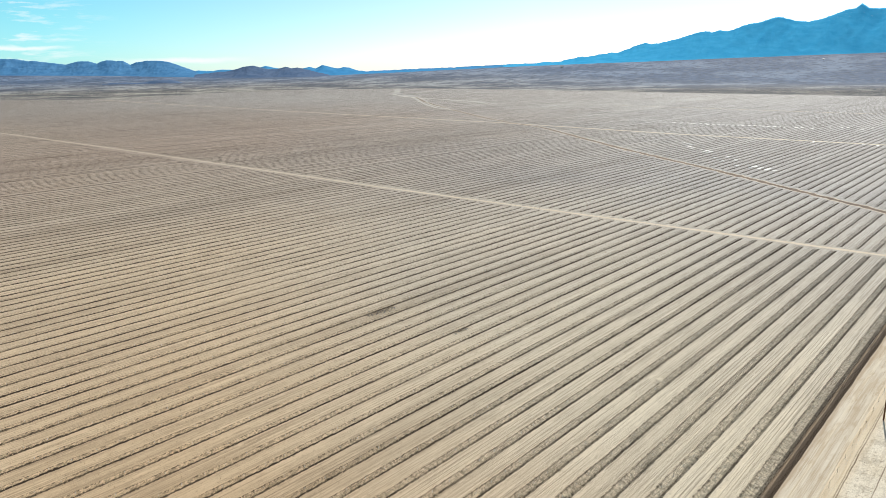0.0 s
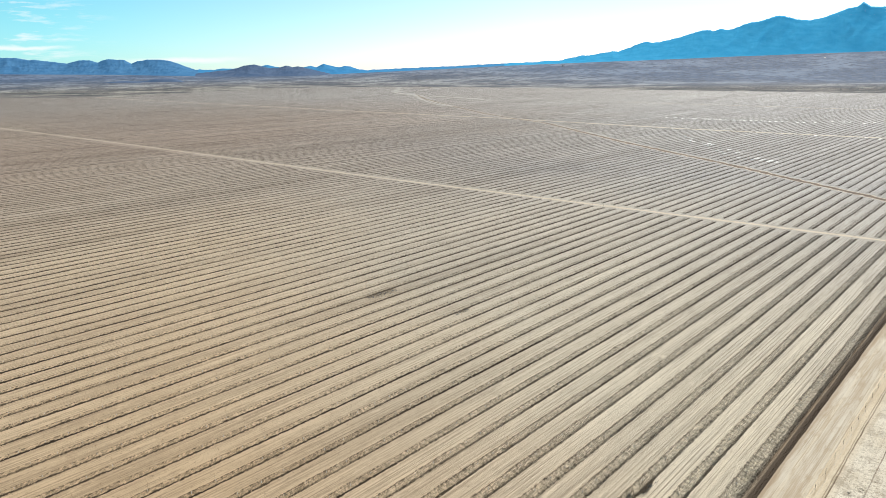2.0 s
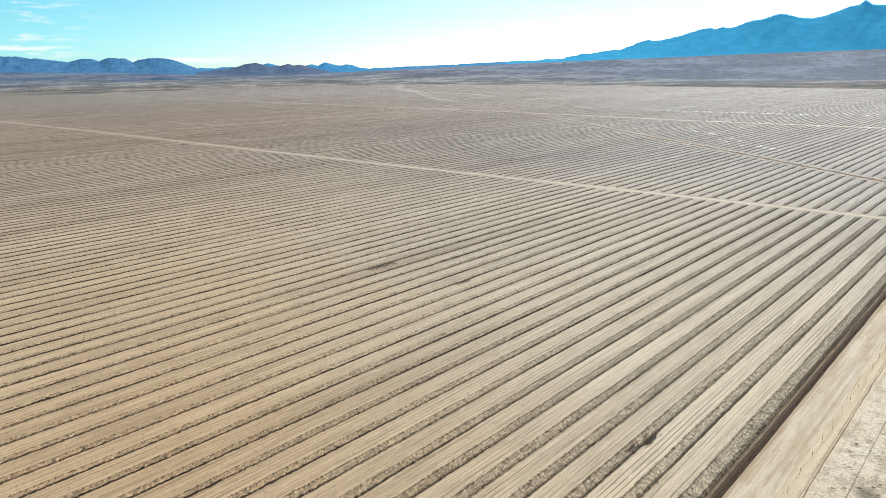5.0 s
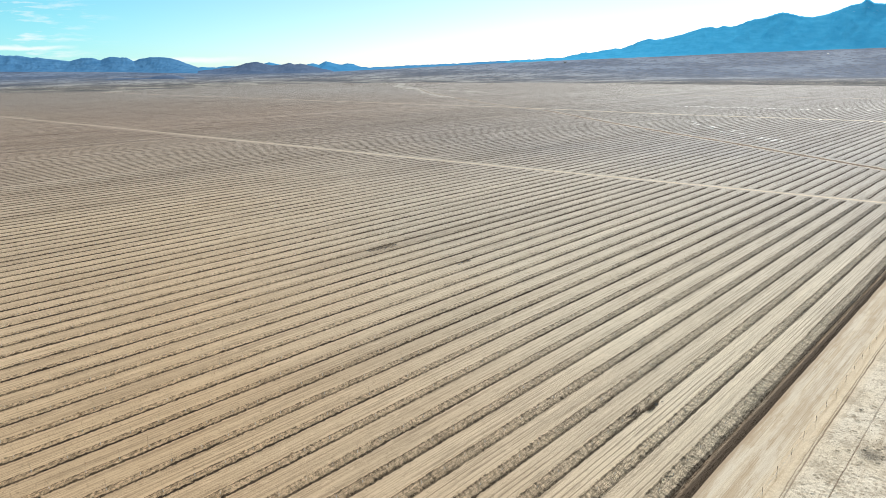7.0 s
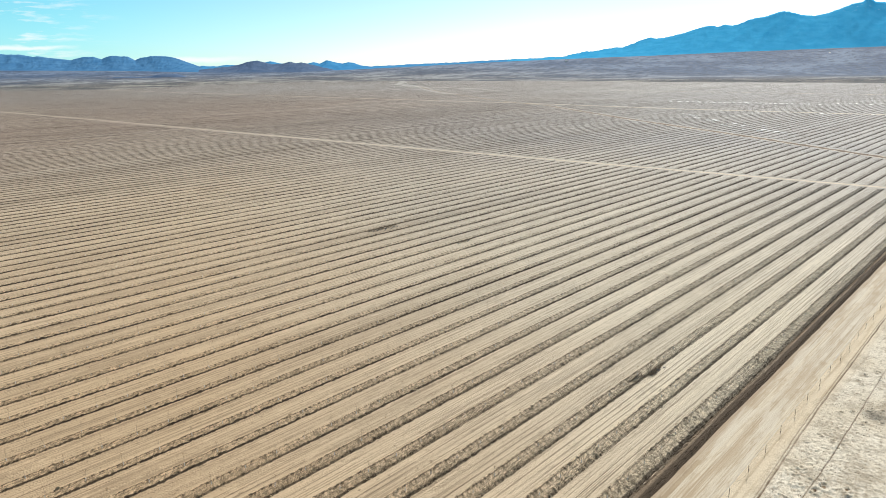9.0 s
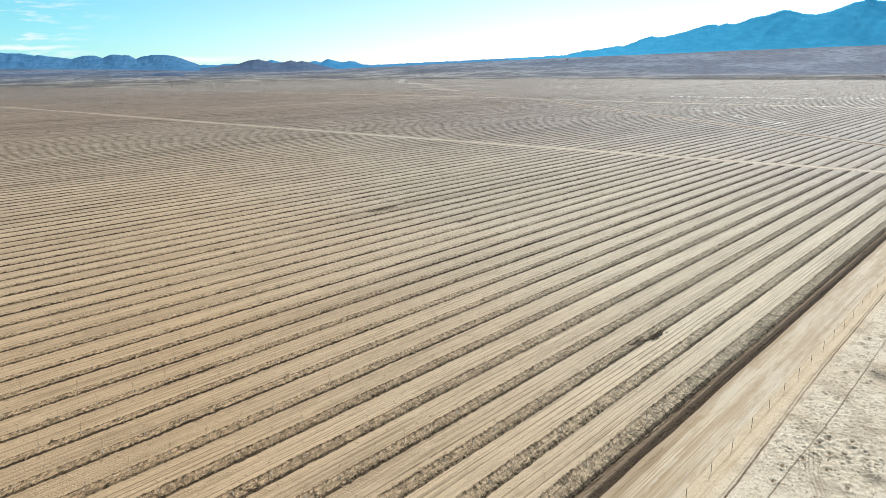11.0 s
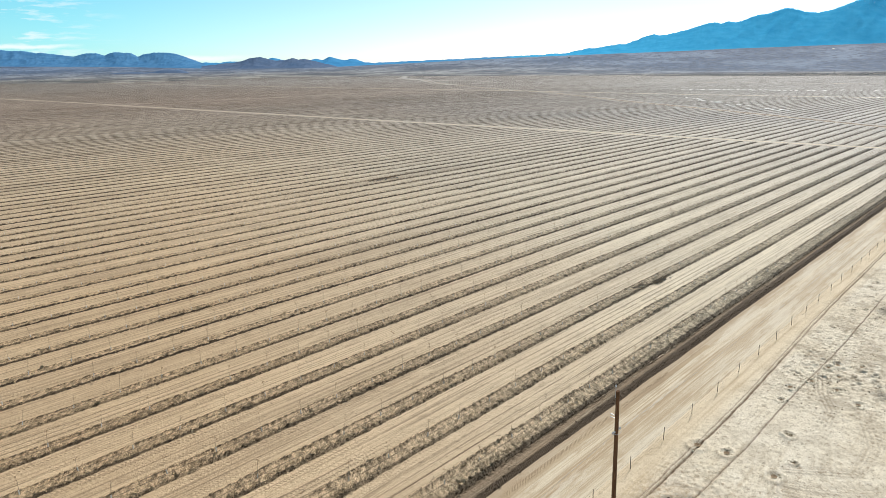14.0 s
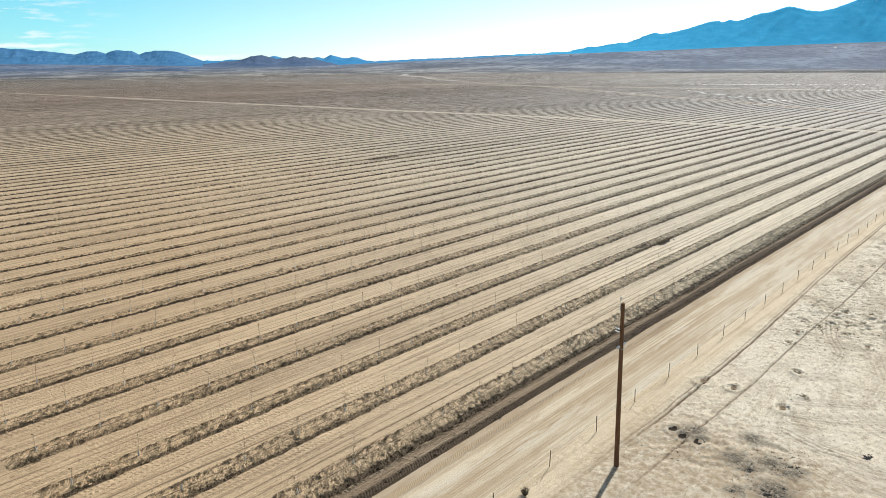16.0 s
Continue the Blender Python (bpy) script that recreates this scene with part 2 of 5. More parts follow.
def desert_material():
    """The plain round the field: pale silt with scrub, dry grass and darker brush, with blue air haze painted into its
    far parts.
    """
    m, k, bsdf, p = material("desert_plain")
    mid = k.noise(p, 0.012, 5, 0.65)
    tufts = k.noise(p, 0.07, 6, 0.75)
    fine = k.noise(p, 1.6, 7, 0.75)
    lumps = k.noise(p, 0.5, 5, 0.7)
    col = k.mix(k.ramp(mid, 0.38, 0.62), (0.55, 0.48, 0.36), (0.45, 0.38, 0.28))
    col = k.mix(k.ramp(fine, 0.54, 0.72, 0.0, 0.55), col, (0.28, 0.235, 0.165))
    col = k.mix(k.ramp(lumps, 0.56, 0.74, 0.0, 0.4), col, (0.33, 0.28, 0.20))
    # brush in long flat drifts, with bare silt between them
    reach = k.add("ShaderNodeVectorMath", {0: p}, operation="LENGTH").outputs["Value"]
    brush = k.ramp(reach, 500.0, 1500.0)
    drift = k.noise(k.scaled(p, 1.0, 1.0, 0.0), 0.0027, 6, 0.66)
    side = k.add("ShaderNodeSeparateXYZ", {0: p}).outputs["Y"]
    drift = k.math("ADD", drift, k.ramp(side, 1900.0, 700.0, 0.0, 0.06))
    blot = k.noise(k.scaled(p, 1.0, 1.0, 0.0), 0.0065, 6, 0.7)
    spots = k.noise(k.scaled(p, 1.0, 1.0, 0.0), 0.024, 4, 0.7)
    scrub = k.mix(k.ramp(tufts, 0.42, 0.54), (0.31, 0.285, 0.25), (0.145, 0.138, 0.132))
    scrub = k.mix(k.ramp(drift, 0.53, 0.58, 0.0, 0.85), scrub, (0.085, 0.088, 0.094))
    scrub = k.mix(k.ramp(drift, 0.51, 0.44, 0.0, 0.85), scrub, (0.43, 0.41, 0.355))
    scrub = k.mix(k.ramp(blot, 0.53, 0.58, 0.0, 0.7), scrub, (0.102, 0.097, 0.100))
    scrub = k.mix(k.ramp(blot, 0.44, 0.39, 0.0, 0.6), scrub, (0.42, 0.40, 0.34))
    scrub = k.mix(k.ramp(spots, 0.53, 0.57, 0.0, 0.7), scrub, (0.075, 0.071, 0.075))
    col = k.mix(brush, col, scrub)
    # aerial haze put into the base colour, bluer with distance
    hazy_plain = k.mix(k.ramp(drift, 0.44, 0.56), (0.145, 0.215, 0.335), (0.072, 0.122, 0.22))
    hazy_plain = k.mix(k.ramp(blot, 0.56, 0.62, 0.0, 0.6), hazy_plain, (0.065, 0.105, 0.18))
    hazy_plain = k.mix(k.ramp(spots, 0.52, 0.56, 0.0, 0.6), hazy_plain, (0.042, 0.065, 0.105))
    hazy_plain = k.mix(k.ramp(spots, 0.44, 0.40, 0.0, 0.45), hazy_plain, (0.21, 0.225, 0.25))
    haze_reach = k.math("SUBTRACT", reach, k.ramp(side, 1300.0, 2700.0, 0.0, 850.0))
    col = k.mix(k.ramp(haze_reach, 2250.0, 3400.0, 0.0, 0.92), col, hazy_plain)
    wire(k, bsdf, col, k.math("ADD", fine, lumps), 0.5, 0.15)
    return m


def road_material():
    """Graded tan road: rusty wheel lanes, dusty crowns between them and many fine drag lines."""
    m, k, bsdf, p = material("graded_dirt_road")
    xyz = k.add("ShaderNodeSeparateXYZ", {0: p})
    slow = k.noise(k.scaled(p, 0.02, 0.15, 0.0), 1.0, 3, 0.6)
    lines = k.noise(k.scaled(p, 0.015, 3.0, 0.0), 1.0, 5, 0.7)
    thin = k.noise(k.scaled(p, 0.03, 9.0, 0.0), 1.0, 3, 0.6)
    blots = k.noise(k.scaled(p, 0.25, 0.9, 0.0), 1.0, 5, 0.7)
    fine = k.noise(p, 5.0, 6, 0.75)
    y = k.math("ADD", xyz.outputs["Y"], k.math("MULTIPLY", k.math("SUBTRACT", slow, 0.5), 0.9))
    along = k.ramp(xyz.outputs["X"], 30.0, 110.0)
    col = k.mix(k.ramp(slow, 0.38, 0.62), k.mix(along, (0.53, 0.435, 0.305), (0.58, 0.51, 0.40)), k.mix(along, (0.60, 0.51, 0.375), (0.64, 0.575, 0.465)))
    for centre, half, strength in ((-6.9, 0.75, 0.75), (-8.4, 0.45, 0.6), (-4.6, 0.4, 0.35)):
        lane = k.ramp(k.math("ABSOLUTE", k.math("SUBTRACT", y, centre)), half, half * 0.2, 0.0, strength)
        lane = k.math("MULTIPLY", lane, k.ramp(xyz.outputs["X"], 25.0, 95.0, 1.0, 0.35))
        col = k.mix(lane, col, (0.43, 0.315, 0.195))
    for centre, half in ((-5.8, 0.5), (-9.2, 0.5)):
        col = k.mix(k.ramp(k.math("ABSOLUTE", k.math("SUBTRACT", y, centre)), half, half * 0.3, 0.0, 0.6), col, (0.68, 0.59, 0.44))
    col = k.mix(k.ramp(lines, 0.52, 0.64, 0.0, 0.6), col, (0.37, 0.275, 0.175))
    col = k.mix(k.ramp(lines, 0.47, 0.36, 0.0, 0.6), col, (0.67, 0.60, 0.475))
    col = k.mix(k.ramp(thin, 0.565, 0.60, 0.0, 0.6), col, (0.34, 0.25, 0.155))
    col = k.mix(k.ramp(thin, 0.43, 0.39, 0.0, 0.5), col, (0.72, 0.655, 0.53))
    col = k.mix(k.ramp(blots, 0.53, 0.62, 0.0, 0.5), col, (0.42, 0.315, 0.205))
    wide = k.noise(k.scaled(p, 0.06, 0.5, 0.0), 1.0, 5, 0.7)
    col = k.mix(k.ramp(wide, 0.52, 0.58, 0.0, 0.5), col, (0.45, 0.345, 0.23))
    col = k.mix(k.ramp(wide, 0.46, 0.40, 0.0, 0.55), col, (0.68, 0.615, 0.50))
    # the graded edge below the bank is scuffed darker
    rim = k.ramp(k.math("ADD", y, k.math("MULTIPLY", wide, 1.6)), -3.9, -3.3)
    col = k.mix(k.math("MULTIPLY", rim, 0.6), col, (0.36, 0.265, 0.17))
    col = k.mix(k.ramp(fine, 0.56, 0.64, 0.0, 0.35), col, (0.36, 0.26, 0.155))
    wire(k, bsdf, col, k.math("ADD", fine, thin), 0.5, 0.06)
    return m


def bank_material():
    """Scraped bank: brown streaks above, a dark moist strip at the foot and a thin one at the top."""
    m, k, bsdf, p = material("scraped_bank_soil")
    xyz = k.add("ShaderNodeSeparateXYZ", {0: p})
    broad = k.noise(k.scaled(p, 0.03, 0.2, 0.0), 1.0, 4, 0.6)
    streak = k.noise(k.scaled(p, 0.10, 5.0, 3.0), 1.0, 5, 0.65)
    fine = k.noise(p, 4.0, 6, 0.75)
    y = k.math("ADD", xyz.outputs["Y"], k.math("MULTIPLY", k.math("SUBTRACT", fine, 0.5), 0.5))
    y = k.math("ADD", y, k.math("MULTIPLY", k.math("SUBTRACT", broad, 0.5), 0.7))
    col = k.mix(k.ramp(streak, 0.40, 0.60), (0.36, 0.27, 0.18), (0.155, 0.112, 0.074))
    col = k.mix(k.ramp(streak, 0.57, 0.61, 0.0, 0.8), col, (0.52, 0.43, 0.31))
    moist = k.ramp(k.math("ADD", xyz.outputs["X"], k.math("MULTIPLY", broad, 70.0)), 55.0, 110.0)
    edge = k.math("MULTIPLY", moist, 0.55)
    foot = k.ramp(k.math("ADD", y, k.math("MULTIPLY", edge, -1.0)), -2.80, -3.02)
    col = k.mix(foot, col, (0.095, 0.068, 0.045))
    col = k.mix(k.ramp(fine, 0.56, 0.7, 0.0, 0.5), col, (0.085, 0.06, 0.038))
    wire(k, bsdf, col, k.math("ADD", fine, streak), 0.9, 0.12)
    return m


STAINS = [(28.0, -15.7, 1.6), (25.8, -20.4, 1.1), (26.4, -19.3, 1.5), (27.3, -21.4, 1.5), (26.9, -22.8, 1.3), (24.0, -22.6, 2.0), (22.6, -20.7, 0.9), (29.8, -19.3, 1.2), (86.0, -18.8, 2.2), (57.7, -23.4, 1.6)]


def silt_material():
    """Pale, much-trodden silt: crumbs, hoof pits, faint wheel arcs and a few ashy patches of burnt scrub."""
    m, k, bsdf, p = material("trampled_silt")
    broad = k.noise(p, 0.09, 4, 0.6)
    lines = k.noise(k.scaled(p, 0.05, 1.4, 1.0), 1.0, 4, 0.65)
    crumbs = k.noise(p, 2.0, 7, 0.78)
    fine = k.noise(p, 5.0, 5, 0.75)
    col = k.mix(k.ramp(broad, 0.36, 0.64), (0.71, 0.63, 0.49), (0.78, 0.715, 0.59))
    trod = k.noise(p, 0.22, 5, 0.7)
    col = k.mix(k.ramp(trod, 0.50, 0.62, 0.0, 0.4), col, (0.42, 0.35, 0.26))
    col = k.mix(k.ramp(lines, 0.54, 0.70, 0.0, 0.5), col, (0.45, 0.355, 0.235))
    col = k.mix(k.ramp(crumbs, 0.55, 0.60, 0.0, 0.72), col, (0.31, 0.25, 0.175))
    col = k.mix(k.ramp(crumbs, 0.46, 0.38, 0.0, 0.2), col, (0.78, 0.73, 0.63))
    col = k.mix(k.ramp(fine, 0.55, 0.60, 0.0, 0.62), col, (0.36, 0.29, 0.205))
    flat = k.scaled(p, 1.0, 1.0, 0.0)
    # many old wheel lines, fanning over the open silt
    swirl = k.add("ShaderNodeVectorMath", {0: k.add("ShaderNodeTexNoise", {"Vector": p, "Scale": 0.045, "Detail": 1.0}).outputs["Color"], "Scale": 9.0, 1: (0, 0, 0)}, operation="SCALE").outputs[0]
    swirl = k.add("ShaderNodeVectorMath", {0: p, 1: swirl}, operation="ADD").outputs[0]
    open_side = k.ramp(k.add("ShaderNodeSeparateXYZ", {0: p}).outputs["Y"], -15.5, -19.0)
    for degrees, size, seen in ((63.0, 2.2, (0.46, 0.60)), (115.0, 1.8, (0.52, 0.64)), (8.0, 1.9, (0.50, 0.62))):
        wheel = k.noise(k.turned(swirl, degrees, 0.05, size), 1.0, 4, 0.65)
        where = k.math("MULTIPLY", k.ramp(k.noise(k.turned(p, degrees + 20, 0.05, 0.08), 1.0, 2), *seen), open_side)
        col = k.mix(k.math("MULTIPLY", k.ramp(wheel, 0.53, 0.60), k.math("MULTIPLY", where, 0.42)), col, (0.42, 0.35, 0.25))
        col = k.mix(k.math("MULTIPLY", k.ramp(wheel, 0.45, 0.40), k.math("MULTIPLY", where, 0.7)), col, (0.76, 0.70, 0.59))
    near = k.add("ShaderNodeSeparateXYZ", {0: p})
    churned = k.ramp(k.math("ADD", k.math("ADD", near.outputs["X"], k.math("MULTIPLY", near.outputs["Y"], -0.15)), k.math("MULTIPLY", trod, 10.0)), 41.0, 35.0)
    col = k.mix(k.math("MULTIPLY", churned, k.ramp(crumbs, 0.38, 0.54, 0.12, 0.75)), col, (0.38, 0.285, 0.185))
    herd = k.math("MULTIPLY", k.ramp(near.outputs["X"], 44.0, 60.0), k.ramp(near.outputs["X"], 150.0, 110.0))
    herd = k.math("MULTIPLY", herd, k.ramp(k.math("ADD", trod, k.math("MULTIPLY", crumbs, 0.9)), 0.92, 1.04))
    col = k.mix(k.math("MULTIPLY", herd, 0.5), col, (0.36, 0.30, 0.22))
    verge = k.ramp(k.math("ADD", near.outputs["Y"], k.math("MULTIPLY", k.math("SUBTRACT", broad, 0.5), 2.5)), -13.2, -11.2)
    col = k.mix(k.math("MULTIPLY", verge, 0.85), col, k.mix(k.ramp(lines, 0.45, 0.66), (0.69, 0.575, 0.41), (0.53, 0.41, 0.265)))
    # rut lines darkened: the shading of their edges is put into the colour
    groove = k.add("ShaderNodeAttribute", attribute_name="across").outputs["Fac"]
    col = k.mix(k.math("MULTIPLY", k.math("MULTIPLY", groove, 1.3, True), k.ramp(crumbs, 0.3, 0.55, 0.55, 1.0)), col, (0.14, 0.095, 0.06))
    ash = None
    for x, y, r in STAINS:
        d = k.add("ShaderNodeVectorMath", {0: flat, 1: (x, y, 0.0)}, operation="DISTANCE").outputs["Value"]
        d = k.math("ADD", d, k.math("MULTIPLY", k.math("SUBTRACT", crumbs, 0.5), 3.0))
        one = k.ramp(d, r, r * 0.3)
        ash = one if ash is None else k.math("MAXIMUM", ash, one)
    col = k.mix(k.math("MULTIPLY", k.math("MULTIPLY", ash, k.ramp(fine, 0.40, 0.52, 0.45, 1.0)), 0.9), col, (0.12, 0.108, 0.086))
    grit = k.noise(p, 14.0, 4, 0.7)
    col = k.mix(k.ramp(grit, 0.57, 0.62, 0.0, 0.3), col, (0.38, 0.31, 0.22))
    wire(k, bsdf, col, k.math("ADD", crumbs, k.math("ADD", k.math("MULTIPLY", fine, 0.5), k.math("MULTIPLY", grit, 0.2))), 0.6, 0.11)
    return m


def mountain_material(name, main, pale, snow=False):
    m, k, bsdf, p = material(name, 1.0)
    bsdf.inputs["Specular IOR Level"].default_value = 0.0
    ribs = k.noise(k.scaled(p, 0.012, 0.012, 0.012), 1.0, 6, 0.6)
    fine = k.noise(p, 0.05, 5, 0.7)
    # the blue of the air in between is painted into the base colour
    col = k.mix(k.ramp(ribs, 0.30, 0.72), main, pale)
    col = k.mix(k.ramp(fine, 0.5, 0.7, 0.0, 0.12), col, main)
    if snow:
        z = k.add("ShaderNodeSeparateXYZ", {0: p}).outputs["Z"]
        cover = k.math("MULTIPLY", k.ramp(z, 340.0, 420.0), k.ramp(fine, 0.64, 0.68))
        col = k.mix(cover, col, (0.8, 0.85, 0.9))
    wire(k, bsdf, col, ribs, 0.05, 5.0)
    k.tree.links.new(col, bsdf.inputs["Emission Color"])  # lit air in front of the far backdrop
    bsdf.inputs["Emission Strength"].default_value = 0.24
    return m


def plain_material(name, colour, rough=0.8, vary=0.25, scale=6.0, metal=0.0):
    m, k, bsdf, p = material(name, rough)
    bsdf.inputs["Metallic"].default_value = metal
    spot = k.add("ShaderNodeObjectInfo").outputs["Random"]
    n = k.noise(p, scale, 5, 0.7)
    dark = tuple(c * (1 - vary) for c in colour)
    light = tuple(min(1.0, c * (1 + vary)) for c in colour)
    col = k.mix(k.ramp(k.math("ADD", n, k.math("MULTIPLY", spot, 0.2)), 0.4, 0.85), dark, light)
    wire(k, bsdf, col, n, 0.3, 0.02)
    return m


def wood_material():
    m, k, bsdf, p = material("weathered_pole_wood", 0.85)
    grain = k.noise(k.scaled(p, 30.0, 30.0, 0.9), 1.0, 6, 0.7)
    big = k.noise(p, 0.6, 3, 0.6)
    col = k.mix(k.ramp(grain, 0.4, 0.65), (0.095, 0.045, 0.023), (0.25, 0.125, 0.064))
    col = k.mix(k.ramp(big, 0.5, 0.7, 0.0, 0.5), col, (0.10, 0.055, 0.035))
    wire(k, bsdf, col, grain, 0.6, 0.02)
    return m


FIELD = field_material()
CLODS = clod_material()
DESERT = desert_material()
ROAD = road_material()
TRACK = soil_material("pale_dusty_track", (0.56, 0.475, 0.355), (0.63, 0.545, 0.42), (0.42, 0.35, 0.26), (0.1, 0.1), 0.5, (0.43, 0.345, 0.255))
SAND = soil_material("wash_sand", (0.50, 0.465, 0.41), (0.58, 0.545, 0.48), (0.38, 0.345, 0.30), (0.1, 0.1))
SHOULDER = silt_material()
BANK = bank_material()
MOIST = soil_material("moist_turned_soil", (0.060, 0.043, 0.028), (0.10, 0.075, 0.05), (0.035, 0.025, 0.017), (0.08, 2.5), 0.9)
RUT = soil_material("rutted_soil", (0.26, 0.185, 0.115), (0.36, 0.27, 0.175), (0.15, 0.105, 0.065), (0.2, 1.0), 0.9)
# darker than the road, with shade among the lug prints put into the colour
TREAD = soil_material("pressed_road_soil", (0.36, 0.27, 0.175), (0.46, 0.36, 0.24), (0.25, 0.18, 0.115), (0.06, 2.0))
DITCH = soil_material("dark_ditch_soil", (0.135, 0.10, 0.075), (0.21, 0.155, 0.115), (0.08, 0.058, 0.042), (0.15, 0.15), 0.8)
SCUFF = soil_material("scuffed_silt", (0.60, 0.52, 0.39), (0.68, 0.60, 0.47), (0.48, 0.40, 0.29), (0.3, 0.3), 0.7)
CALICHE = soil_material("white_caliche", (0.84, 0.83, 0.79), (0.88, 0.87, 0.84), (0.6, 0.55, 0.47), (0.3, 0.3), 0.5)
# bluish, with the air haze over far shrubs put into the colour
SCRUB = plain_material("dry_scrub", (0.115, 0.138, 0.158), 0.95, 0.4, 0.8)
TWIG = plain_material("grey_twigs", (0.19, 0.145, 0.10), 0.9, 0.3, 8.0)
BARK = plain_material("young_bark", (0.40, 0.33, 0.25), 0.85, 0.3, 20.0)
LEAF = plain_material("withered_leaf", (0.33, 0.20, 0.10), 0.8, 0.35, 15.0)
GUARD = plain_material("white_trunk_guard", (0.66, 0.65, 0.62), 0.6, 0.12, 12.0)
HOSE = plain_material("dusty_black_hose", (0.12, 0.10, 0.078), 0.7, 0.3, 3.0)
STEEL = plain_material("weathered_steel", (0.16, 0.14, 0.12), 0.6, 0.3, 12.0, 0.4)
GALV = plain_material("galvanised_steel", (0.42, 0.43, 0.44), 0.5, 0.15, 20.0, 0.3)
GLAZE = plain_material("glazed_porcelain", (0.75, 0.76, 0.78), 0.25, 0.1, 20.0)
WOOD = wood_material()
CHAR = plain_material("burnt_scrub_char", (0.07, 0.068, 0.064), 0.95, 0.4, 6.0)
HOLE = plain_material("burrow_painted_shade", (0.035, 0.026, 0.019), 1.0, 0.3, 3.0)
# rock tones with aerial haze painted in
HAZE_FAR = mountain_material("hazed_far_range", (0.04, 0.295, 0.54), (0.07, 0.38, 0.63), True)
HAZE_MID = mountain_material("hazed_distant_hill", (0.045, 0.148, 0.30), (0.085, 0.215, 0.38))
HAZE_LOW = mountain_material("hazed_low_ridge", (0.05, 0.22, 0.44), (0.07, 0.27, 0.50))
HAZE_BROWN = mountain_material("hazed_brown_hill", (0.066, 0.115, 0.205), (0.12, 0.165, 0.25))


# ---- builders ----
def mesh_object(name, verts, faces, mat, parent=None, smooth=False, across=None):
    me = bpy.data.meshes.new(name)
    me.from_pydata(verts if isinstance(verts, list) else verts.tolist(), [], faces if isinstance(faces, list) else faces.tolist())
    me.materials.append(mat)
    if smooth:
        me.polygons.foreach_set("use_smooth", [True] * len(me.polygons))
    if across is not None:
        me.attributes.new("across", "FLOAT", "POINT").data.foreach_set("value", np.asarray(across, np.float32).ravel())
    me.update()
    ob = new(name, me)
    if parent:
        ob.parent = parent
    return ob


def part(name, bm, mat, parent, label=""):
    me = bpy.data.meshes.new(name)
    bm.to_mesh(me)
    bm.free()
    me.materials.append(mat)
    ob = new(name, me)
    ob.parent = parent
    if label:
        ob["label"] = label
    return ob


def grid_faces(nx, ny):
    """Quads of a grid whose vertex (i, j) is number i * ny + j."""
    i, j = np.meshgrid(np.arange(nx - 1), np.arange(ny - 1), indexing="ij")
    a = (i * ny + j).ravel()
    return np.stack([a, a + ny, a + ny + 1, a + 1], 1)


def tube(bm, points, radii, sides=6):
    """A tapered tube along points, with closed ends."""
    rings = []
    for n, (p, r) in enumerate(zip(points, radii)):
        p = Vector(p)
        way = Vector(points[min(n + 1, len(points) - 1)]) - Vector(points[max(n - 1, 0)])
        way.normalize()
        one = way.cross(Vector((0, 0, 1)) if abs(way.z) < 0.8 else Vector((1, 0, 0))).normalized()
        two = way.cross(one)
        rings.append([bm.verts.new(p + one * (r * math.cos(2 * math.pi * a / sides)) + two * (r * math.sin(2 * math.pi * a / sides))) for a in range(sides)])
    for one, two in zip(rings, rings[1:]):
        for a in range(sides):
            b = (a + 1) % sides
            bm.faces.new((one[a], one[b], two[b], two[a]))
    bm.faces.new(rings[0][::-1])
    bm.faces.new(rings[-1])


def box(bm, sx, sy, sz, m=None):
    made = bmesh.ops.create_cube(bm, size=1.0, matrix=(m or Matrix()) @ Matrix.Diagonal((sx, sy, sz, 1)))
    return made["verts"]


def ribbon(name, points, width, mat, z=0.06, rough=0.25, step=4.0, crown=0.05):
    """A strip of ground along a line of (x, y) points, with uneven edges."""
    pts = [Vector((*p, 0)) for p in points]
    fine = []
    for a, b in zip(pts, pts[1:]):
        n = max(1, int((b - a).length / step))
        fine += [a.lerp(b, i / n) for i in range(n)]
    fine.append(pts[-1])
    for _ in range(int(12 / step) + 2):
        fine = [fine[0]] + [(a + b * 2 + c) / 4 for a, b, c in zip(fine, fine[1:], fine[2:])] + [fine[-1]]
    rng = np.random.default_rng(len(fine))
    verts = []
    across = (-0.5, -0.25, 0.0, 0.25, 0.5)
    for n, p in enumerate(fine):
        way = (fine[min(n + 1, len(fine) - 1)] - fine[max(n - 1, 0)]).normalized()
        side = Vector((-way.y, way.x, 0))
        for c in across:
            wob = rng.normal(0, rough) if abs(c) == 0.5 else 0.0
            v = p + side * (c * width + wob)
            verts.append((v.x, v.y, z + crown * (1 - (2 * c) ** 2)))
    return mesh_object(name, verts, grid_faces(len(fine), 5).tolist(), mat, smooth=True)


# ---- terrain ----
EYE_X, EYE_Y, AHEAD = -18.6, -32.7, radians(41.4)
FWD, SIDE = Vector((math.cos(AHEAD), math.sin(AHEAD), 0)), Vector((math.sin(AHEAD), -math.cos(AHEAD), 0))
MID_EYE = 49.6
FOOT = [(74, 0.2), (65, 0.07), (59, -0.09), (50.7, -0.11), (44.6, 0.07), (35.7, 0.35), (27.2, 0.53), (19.2, 0.72), (9.8, 0.87), (5, 0.9)]


def foot_angle(az):
    a = np.array(FOOT[::-1])
    return np.interp(az, a[:, 0], a[:, 1])


